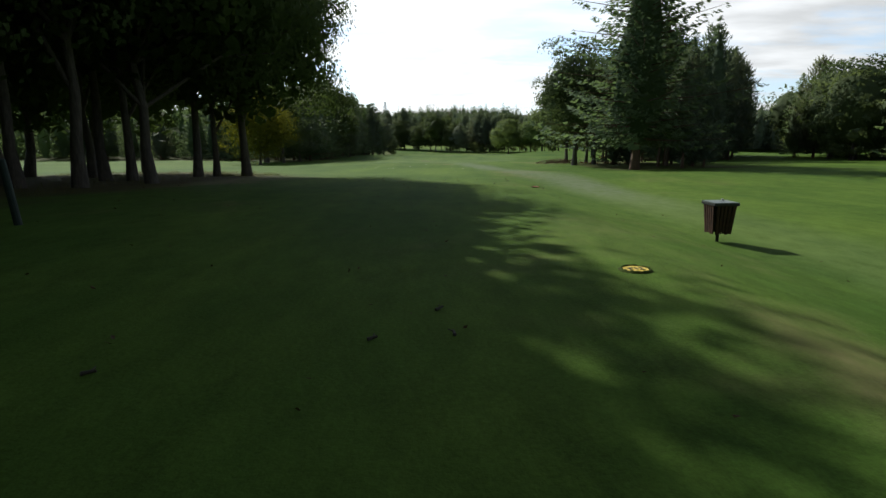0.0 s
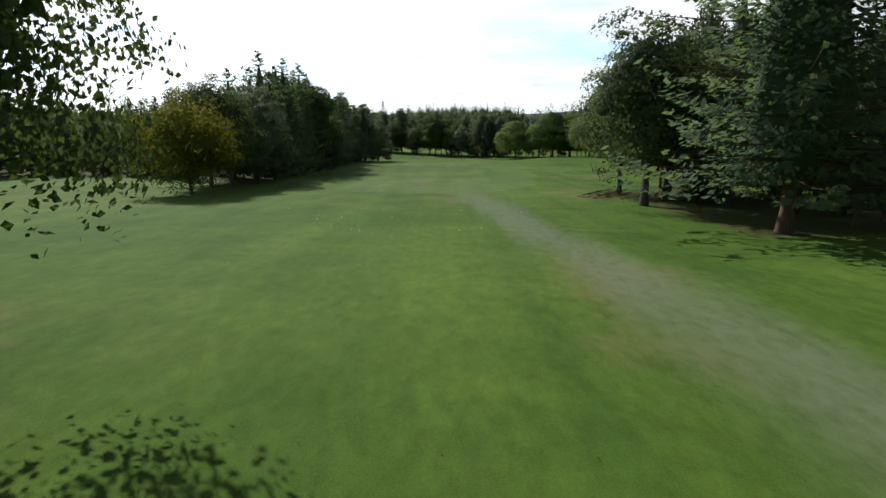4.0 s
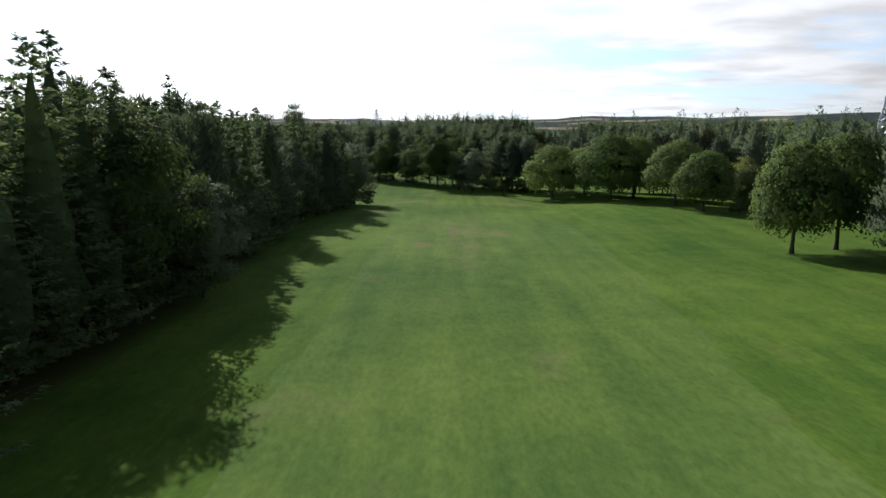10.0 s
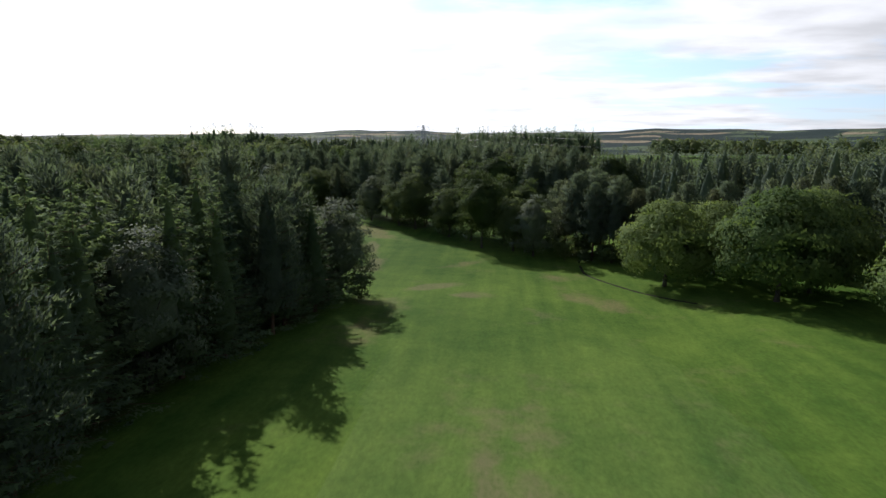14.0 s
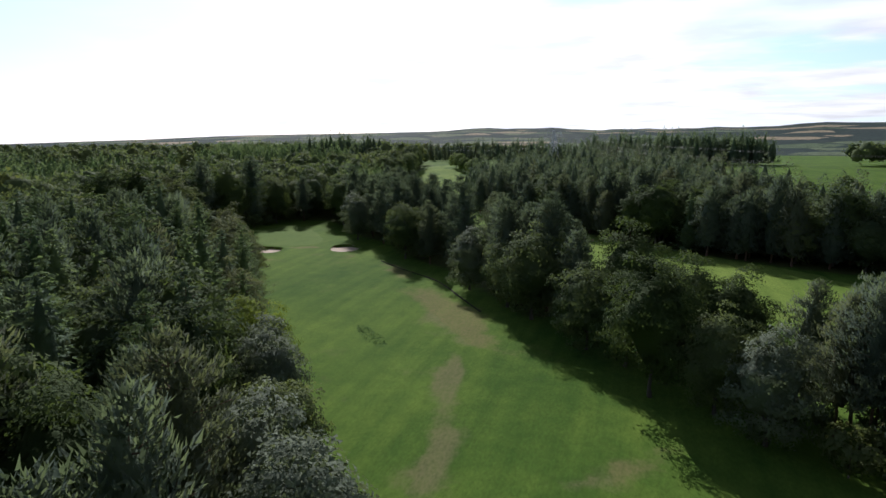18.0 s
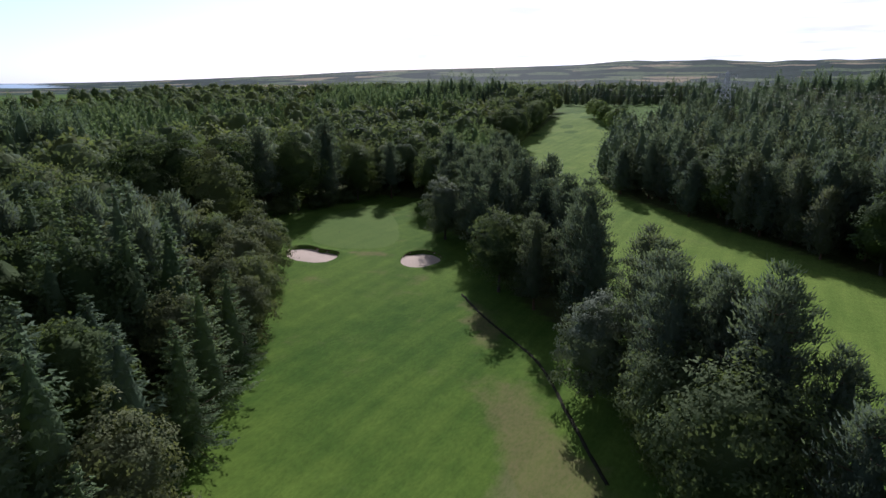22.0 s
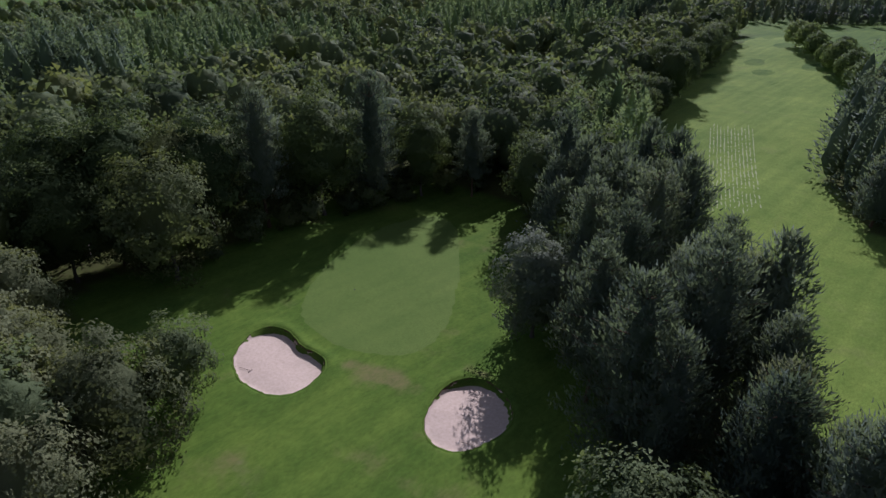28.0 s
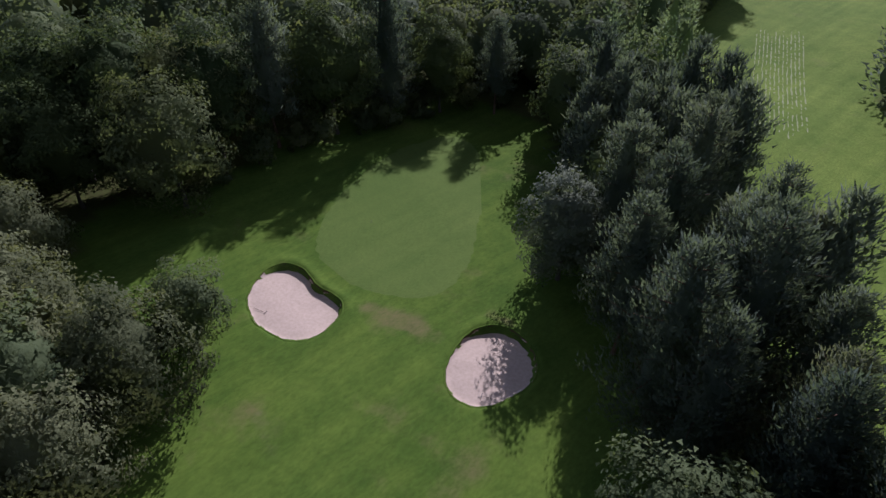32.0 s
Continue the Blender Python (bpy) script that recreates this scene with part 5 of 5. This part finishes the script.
M_LEAFBROWN = foliage("fallen_leaf", (0.03, 0.020, 0.010), (0.10, 0.065, 0.030), 0.1)
M_CLOVER = foliage("clover", (0.036, 0.090, 0.022), (0.075, 0.150, 0.040), 0.25)
M_DITCH = plain("dark_earth", (0.016, 0.016, 0.010), (0.042, 0.040, 0.024), 3.0, 0.95, 0.1, bump=0.5)
M_MUSHROOM = plain("pale_cap", (0.62, 0.58, 0.50), (0.75, 0.72, 0.65), 15.0, 0.6, 0.3)
M_INSULATOR = plain("glass_insulator", (0.55, 0.58, 0.60), (0.75, 0.78, 0.80), 5.0, 0.25, 0.5)


def part(name, bm, mat, parent, label=""):
    me = bpy.data.meshes.new(name)
    bm.to_mesh(me)
    bm.free()
    me.materials.append(mat)
    ob = new(name, me)
    ob.parent = parent
    if label:
        ob["label"] = label
    return ob


def box(sx, sy, sz, at=(0, 0, 0), bevel=0.0, top=1.0):
    """A block with bevelled edges; top: how much wider its top is."""
    bm = bmesh.new()
    bmesh.ops.create_cube(bm, size=1.0)
    for v in bm.verts:
        k = top if v.co.z > 0 else 1.0
        v.co = Vector((v.co.x * sx * k + at[0], v.co.y * sy * k + at[1], v.co.z * sz + at[2]))
    if bevel:
        bmesh.ops.bevel(bm, geom=bm.edges[:], offset=bevel, segments=2, affect="EDGES")
    return bm


def rod(a, b, r0, r1=None, sides=8):
    """A round bar from a to b."""
    v, f = tube([a, b], [r0, r0 if r1 is None else r1], sides)
    bm = bmesh.new()
    vs = [bm.verts.new(p) for p in v]
    for q in f:
        bm.faces.new([vs[i] for i in q])
    bm.faces.new(vs[:sides][::-1])
    bm.faces.new(vs[sides:])
    return bm


def empty(name, x, y, turn, label, category, group="", z=None):
    ob = new(name)
    ob.location, ob.rotation_euler = (x, y, z_at(x, y) if z is None else z), (0, 0, radians(turn))
    ob.empty_display_size = 0.3
    return tagged(ob, label, category, group)


def litter_bin(x, y, turn):
    ob = empty("litter_bin", x, y, turn, "slatted brown wooden litter bin on a short post", "bin")
    part("post", rod((0.0, 0.0, -0.3), (0.0, 0.0, 0.22), 0.026), M_DARKMETAL, ob, "dark metal post")
    part("bracket", box(0.22, 0.22, 0.02, (0, 0, 0.19), 0.004), M_DARKMETAL, ob, "dark metal base plate")
    part("liner", box(0.235, 0.235, 0.40, (0, 0, 0.40), 0.01, 1.28), M_DARKMETAL, ob, "dark metal liner")
    for side in range(4):
        for i in range(5):
            u = (i - 2) * 0.056
            bm = box(0.044, 0.016, 0.47, (0, 0, 0), 0.004)
            low = 0.008 * ((i * 7 + side * 3) % 3 - 1)
            m = Matrix.Rotation(side * math.pi / 2, 4, "Z") @ Matrix.Translation((u, -0.162, 0.385 + low)) @ Matrix.Rotation(radians(5.2), 4, "X") @ Matrix.Rotation(radians(1.6 * (i - 2)), 4, "Y")
            bmesh.ops.transform(bm, matrix=m, verts=bm.verts)
            part("slat", bm, M_BINWOOD, ob)
    for side in range(4):
        bm = box(0.395, 0.02, 0.03, (0, -0.19, 0.605), 0.004)
        bmesh.ops.rotate(bm, cent=(0, 0, 0), matrix=Matrix.Rotation(side * math.pi / 2, 3, "Z"), verts=bm.verts)
        part("rim", bm, M_DARKMETAL, ob)
    lid = part("lid", box(0.40, 0.40, 0.018, (0, 0, 0.632), 0.006), M_BINLID, ob, "grey-green flat lid")
    part("latch", box(0.035, 0.02, 0.03, (0.10, 0.12, 0.655), 0.005), M_WHITE, lid, "white plastic latch")


litter_bin(5.1, 8.2, 4)


def tee_plate(x, y, turn, mat, colour, marks):
    """A coloured disc sunk in a small hole in the turf."""
    ob = empty("tee_marker", x, y, turn, f"{colour} round tee plate set in a hole in the turf", "tee marker")
    bm = bmesh.new()
    bmesh.ops.create_cone(bm, cap_ends=True, segments=40, radius1=0.125, radius2=0.118, depth=0.012, matrix=Matrix.Translation((0, 0, 0.003)))
    plate = part("plate", bm, mat, ob)
    n = 40
    a = np.arange(n) * 2 * np.pi / n
    rng = np.random.default_rng(int(x * 10))
    v = []
    for q, z in ((0.119, 0.000), (0.124, 0.018), (0.134, 0.016), (0.156, -0.004)):
        k = q * (1 + rng.normal(0, 0.035, n))
        v += np.column_stack([np.cos(a) * k, np.sin(a) * k, z + rng.normal(0, 0.004, n)]).tolist()
    f = [(q * n + i, q * n + n + i, q * n + n + (i + 1) % n, q * n + (i + 1) % n) for q in range(3) for i in range(n)]
    rim = new("rim", mesh_of("rim", v, f, M_LIP, True))
    rim.parent = ob
    rim["label"] = "dark ragged rim of earth and turf"
    for sx, sy, cx, cy, m in marks:
        part("bar", box(sx, sy, 0.003, (cx, cy, 0.0105), 0.0008), m, plate)


tee_plate(2.58, 4.52, 10, M_YELLOWPLATE, "yellow", [(0.022, 0.10, -0.05, 0, M_BLACKMARK), (0.045, 0.02, -0.03, 0.04, M_BLACKMARK), (0.02, 0.075, 0.01, 0.01, M_BLACKMARK), (0.05, 0.02, 0.05, -0.035, M_BLACKMARK), (0.02, 0.05, 0.06, 0.02, M_BLACKMARK)])
tee_plate(3.62, 16.8, -15, M_REDPLATE, "red", [(0.018, 0.075, 0.035, 0.0, M_WHITE)])

# the leaning post by the trees
post = empty("fence_post", -5.3, 7.5, 0, "dark green round post leaning beside the tee", "post")
part("shaft", rod((0.05, 0, -0.3), (-0.08, 0, 0.92), 0.055, 0.05, 12), M_POST, post)
part("cap", rod((-0.08, 0, 0.92), (-0.082, 0, 0.95), 0.056, 0.02, 12), M_POST, post)


def twig(x, y, turn, length):
    ob = empty("twig", x, y, turn, "short dark broken twig lying on the tee", "twig", "twigs on the tee")
    part("stick", rod((-length / 2, 0, 0.012), (length / 2, 0.02, 0.02), 0.012, 0.008, 6), M_BARK, ob)
    part("stub", rod((length * 0.1, 0.004, 0.015), (length * 0.22, 0.05, 0.03), 0.006, 0.003, 5), M_BARK, ob)


for x, y, a, q in ((-1.5, 21.5, 60, 0.2), (4.5, 21.0, 125, 0.28), (3.0, 18.9, 20, 0.12), (2.4, 17.1, 40, 0.1), (0.9, 20.0, 75, 0.12), (3.2, 21.3, 10, 0.09), (3.95, 17.3, 0, 0.08), (0.8, 3.3, 30, 0.07), (0.9, 2.8, 80, 0.06), (0.4, 2.7, 10, 0.06), (4.5, 18.8, 50, 0.1), (-2.1, 19.2, 15, 0.1), (-1.0, 2.2, 0, 0.07)):
    twig(x, y, a, q)


def dead_branch(x, y, turn, length, r):
    """A bare broken branch with a few side shoots."""
    ob = empty("dead_branch", x, y, turn, "bare brown broken branch lying on the ground by the copse", "branch", "brushwood by the copse")
    lift = r.uniform(0.05, 0.30)
    main = [(-length / 2, 0, 0.03), (0, r.uniform(-0.1, 0.1), 0.03 + lift), (length / 2, r.uniform(-0.3, 0.3), 0.05 + lift * 1.5)]
    v, f = tube(np.array(main), [0.028, 0.020, 0.007], 5)
    new("limb", mesh_of("limb", v, f, M_DEADWOOD)).parent = ob
    for k in range(5):
        q = r.uniform(0.1, 0.95)
        a = np.array(main[0]) * (1 - q) + np.array(main[2]) * q + (0, 0, lift * 0.4)
        side = (r.uniform(0.15, 0.35) * length, r.choice((-1, 1)) * r.uniform(0.12, 0.35) * length, r.uniform(-0.05, 0.18))
        part("shoot", rod(tuple(a), tuple(a + side), 0.014, 0.004, 4), M_DEADWOOD, ob)


M_DEADWOOD = bark("dead_wood", (0.085, 0.052, 0.036), (0.25, 0.165, 0.12))
rb = random.Random(77)
for k in range(26):
    dead_branch(13.1 + rb.gauss(0, 0.9), 60.4 + rb.gauss(0, 1.5), rb.uniform(-30, 40), rb.uniform(0.9, 2.2), rb)


def strewn(name, spots, size, mat, label, seed, tall=0.0, per=1, three=False):
    """Many small blades lying about or standing in tufts."""
    r = np.random.default_rng(seed)
    P = np.repeat(np.asarray(spots, float), per, 0)
    P = P + r.normal(0, 0.10 if per > 1 else 0.0, P.shape)
    n = len(P)
    z = height(P[:, 0], P[:, 1])
    s = size * r.uniform(0.6, 1.4, n)
    if tall:
        al = unit(np.column_stack([r.normal(0, 0.35, (n, 2)), np.ones(n)]))
        p = np.column_stack([P, z]) + al * (s * 0.42)[:, None]
        v, f, _ = blades(p, al, ball_dirs(r, n), s, s * tall, three)
    else:
        nrm = unit(np.array([0, 0, 1.0]) + r.normal(0, 0.35, (n, 3)))
        v, f, _ = blades(np.column_stack([P, z + 0.02]), np.cross(nrm, ball_dirs(r, n)), nrm, s, s * 0.6, three)
    tagged(new(name, mesh_of(name, v, f, mat)), label, "ground cover", kind="stuff")


def scatter(n, seed, cx, cy, rx, ry, turn=0.0):
    r = np.random.default_rng(seed)
    a, q = r.uniform(0, 6.28, n), np.sqrt(r.uniform(0, 1, n))
    u, v = rx * q * np.cos(a), ry * q * np.sin(a)
    c, s = math.cos(radians(turn)), math.sin(radians(turn))
    return np.column_stack([cx + u * c - v * s, cy + u * s + v * c])


strewn("fallen_leaves", np.concatenate([scatter(260, 1, 0.0, 10.0, 6.0, 15.0), scatter(260, 2, -10.0, 20.0, 5.0, 12.0)]), 0.045, M_LEAFBROWN, "brown leaves scattered over the tee", 3)
strewn("long_grass", np.concatenate([scatter(200, 5, -10.5, 20, 3.0, 11.0), scatter(110, 6, -8.2, 25.4, 1.6, 1.4), scatter(160, 7, -14, 28, 4, 4)]), 0.15, M_DRYGRASS, "tufts of long pale grass under the trees", 8, 0.05, 7, True)
strewn("long_grass", np.concatenate([scatter(60, 9, 15.5, 60, 2.5, 4.5), scatter(30, 10, 12.8, 56.5, 1.6, 2.0)]), 0.16, M_DRYGRASS, "dry pale grass at the edge of the copse", 11, 0.05, 7, True)
strewn("bracken", np.concatenate([scatter(110, 12, 30.2, 103, 1.3, 9.0, -18), scatter(30, 13, 18, 61.5, 2.5, 2.0)]), 0.28, M_BRACKEN, "rusty brown bracken at the wood's foot", 15, 0.22, 5, True)
strewn("clover_patch", np.concatenate([scatter(190, 16, -40.0, 251.0, 1.3, 5.0, 48), scatter(60, 17, -42.5, 253.5, 1.2, 2.0, 40)]), 0.26, M_CLOVER, "dark green clover growing in the fairway", 18, 0.0, 4)


def mushroom(x, y, s):
    ob = empty("mushroom", x, y, 0, "small pale mushroom standing in the grass", "mushroom", "mushrooms in the rough")
    part("stalk", rod((0, 0, -0.02), (0, 0, 0.05 * s), 0.010 * s, 0.008 * s, 8), M_MUSHROOM, ob)
    bm = bmesh.new()
    bmesh.ops.create_uvsphere(bm, u_segments=14, v_segments=8, radius=0.045 * s)
    for v in bm.verts:
        v.co.z = 0.055 * s + (v.co.z * 0.55 if v.co.z > 0 else v.co.z * 0.12)
    part("cap", bm, M_MUSHROOM, ob)


for x, y in ((-5.7, 46.4), (-4.5, 43.9), (-6.0, 48.3), (-3.0, 42.5), (-4.6, 47.1), (1.3, 42.4), (2.3, 43.1), (-0.8, 51.9), (-2.0, 47.0), (1.6, 50.3), (5.0, 50.2), (-8.5, 51.7), (-3.4, 42.9)):
    mushroom(x, y, 0.6)


# the low cut bank of the ditch along the trees
def ditch(line):
    for _ in range(3):
        line = [line[0]] + [(a[0] * k + b[0] * (1 - k), a[1] * k + b[1] * (1 - k)) for a, b in zip(line[:-1], line[1:]) for k in (0.75, 0.25)] + [line[-1]]
    p = np.array(line)
    t = unit(np.gradient(p, axis=0))
    nrm = np.column_stack([-t[:, 1], t[:, 0]]) * -1      # away from the fairway
    rng = np.random.default_rng(4)
    v, prof = [], ((-0.12, 0.0), (-0.06, 0.0), (0.0, 0.02), (0.04, 0.11), (0.10, 0.10), (0.28, -0.02))
    for off, dz in prof:
        o = off + rng.normal(0, 0.03, len(p))
        x, y = p[:, 0] + nrm[:, 0] * o, p[:, 1] + nrm[:, 1] * o
        v.append(np.column_stack([x, y, height(x, y) + dz + 0.015 + rng.normal(0, 0.015, len(p))]))
    v = np.concatenate(v)
    n = len(p)
    f = [(q * n + i, q * n + i + 1, q * n + n + i + 1, q * n + n + i) for q in range(len(prof) - 1) for i in range(n - 1)]
    tagged(new("ditch_bank", mesh_of("ditch_bank", v, f, M_DITCH, True)), "dark earth bank of a narrow ditch along the trees", "ditch", kind="structure")


ditch([(-60, 297.5), (-54, 292.3), (-47.5, 287.7), (-42, 284.2), (-38, 279.8), (-34, 274.5), (-28, 267)])
ditch([(14.8, 227), (14.5, 220.5), (16.4, 216.4), (20.7, 209), (26, 202)])


# rakes in the bunkers, and a small dark mark on the green
def rake(x, y, turn):
    ob = empty("bunker_rake", x, y, turn, "wooden rake lying on the bunker sand", "rake", "bunker rakes")
    part("handle", rod((0, 0, 0.09), (1.45, 0, 0.06), 0.016, 0.016, 8), M_BARK, ob)
    head = part("head", box(0.05, 0.55, 0.035, (0, 0, 0.08), 0.006), M_DARKMETAL, ob)
    for i in range(7):
        part("tooth", rod((0, -0.24 + i * 0.08, 0.07), (-0.01, -0.24 + i * 0.08, 0.01), 0.008, 0.005, 5), M_DARKMETAL, head)


rake(-95.2, 297.2, 200)
rake(-73.6, 305.6, 28)
cup = empty("green_mark", -101.0, 314.6, 0, "small dark disc with a short stub on the putting green", "golf hole")
part("cup", rod((0, 0, 0.02), (0, 0, 0.036), 0.10, 0.10, 20), M_BLACKMARK, cup)
part("pin_stub", rod((0, 0, 0.03), (0.10, 0.05, 0.28), 0.02, 0.02, 8), M_DARKMETAL, cup)

# pale slits cut across the next fairway
def slits():
    r = np.random.default_rng(9)
    V, F = [], []
    for i in range(13):
        a, b = np.array((-79.5, 371.0)) + i * np.array((0.52, 0.5)), np.array((-102.0, 425.0)) + i * np.array((0.62, 0.52))
        m = 60
        s = np.linspace(r.uniform(0, 0.08), r.uniform(0.9, 1.0), m)
        c = a + (b - a) * s[:, None] + r.normal(0, 0.05, (m, 2))
        w = 0.10 * r.uniform(0.3, 1.3, m)
        k = len(V) and sum(len(q) for q in V)
        for sgn in (-1, 1):
            x, y = c[:, 0] + sgn * w * 0.92, c[:, 1] + sgn * w * 0.39
            V.append(np.column_stack([x, y, height(x, y) + 0.035]))
        F += [(k + j, k + j + 1, k + m + j + 1, k + m + j) for j in range(m - 1) if r.random() > 0.25]
    tagged(new("sand_slits", mesh_of("sand_slits", np.concatenate(V), F, M_SLIT)), "rows of pale sanded slits in the turf", "turf slits", kind="stuff")


M_SLIT = plain("sanded_turf", (0.22, 0.26, 0.12), (0.32, 0.35, 0.20), 1.2, 0.95, 0.05)
slits()


# lattice pylons and their wires
def pylon(x, y, turn, tall, label, base=None):
    ob = empty("pylon", x, y, turn, label, "pylon", "power line", base)
    wide = lambda z: 2.6 * (1 - z / tall) ** 0.9 + 0.45
    lv = [0, 0.14, 0.27, 0.39, 0.50, 0.60, 0.69, 0.77, 0.84, 0.90, 0.95, 1.0]
    lv = [q * tall for q in lv]
    for sx in (-1, 1):
        for sy in (-1, 1):
            v, f = tube([(sx * wide(z), sy * wide(z), z - 0.3) for z in lv], [0.11] * len(lv), 4)
            me = new("leg", mesh_of("leg", v, f, M_STEEL))
            me.parent = ob
    for z0, z1 in zip(lv[:-1], lv[1:]):
        a, b = wide(z0), wide(z1)
        for k in range(4):
            c, s = round(math.cos(k * math.pi / 2)), round(math.sin(k * math.pi / 2))
            for m in (-1, 1):
                p0 = (c * a - s * a * m, s * a + c * a * m, z0)
                p1 = (c * b + s * b * m, s * b - c * b * m, z1)
                part("brace", rod(p0, p1, 0.15, None, 4), M_STEEL, ob)
    for q, arm in ((0.70, 5.2), (0.83, 6.6), (0.96, 5.0)):
        z = q * tall
        for sx in (-1, 1):
            bar = part("arm", rod((sx * wide(z), 0, z + 0.5), (sx * arm, 0, z), 0.10, 0.07, 4), M_STEEL, ob)
            part("arm_stay", rod((sx * wide(z), 0, z - 0.7), (sx * arm, 0, z), 0.08, 0.06, 4), M_STEEL, ob)
            part("insulator", rod((sx * arm, 0, z), (sx * arm, 0, z - 1.6), 0.16, 0.16, 8), M_INSULATOR, bar, "pale glass insulator string")
    part("peak", rod((0, 0, tall * 0.98), (0, 0, tall * 1.03), 0.12, 0.05, 4), M_STEEL, ob)
    return ob


def wire(a, b, sag):
    s = np.linspace(0, 1, 24)[:, None]
    p = np.array(a) * (1 - s) + np.array(b) * s - np.concatenate([s * 0, s * 0, 4 * sag * s * (1 - s)], 1)
    v, f = tube(p, [0.016] * 24, 4)
    tagged(new("power_cable", mesh_of("power_cable", v, f, M_DARKMETAL)), "thin sagging overhead power cable", "cable", "power line")


pylon(-52, 522, 47, 25.5, "grey lattice steel pylon rising behind the woods", 4.0)
pylon(140, 264, 44, 28.0, "grey lattice steel pylon beyond the next hole", -5.0)
for q, arm in ((0.70, 5.2), (0.83, 6.6), (0.96, 5.0)):
    for sx in (-1, 1):
        c, s = math.cos(radians(47)), math.sin(radians(47))
        wire((-52 + sx * arm * c, 522 + sx * arm * s, 4.0 + 25.5 * q - 1.6), (140 + sx * arm * c, 264 + sx * arm * s, -5 + 28 * q - 1.6), 5.0)
        wire((-52 + sx * arm * c, 522 + sx * arm * s, 4.0 + 25.5 * q - 1.6), (-250 + sx * arm * c, 735 + sx * arm * s, 6 + 25.5 * q - 1.6), 5.0)
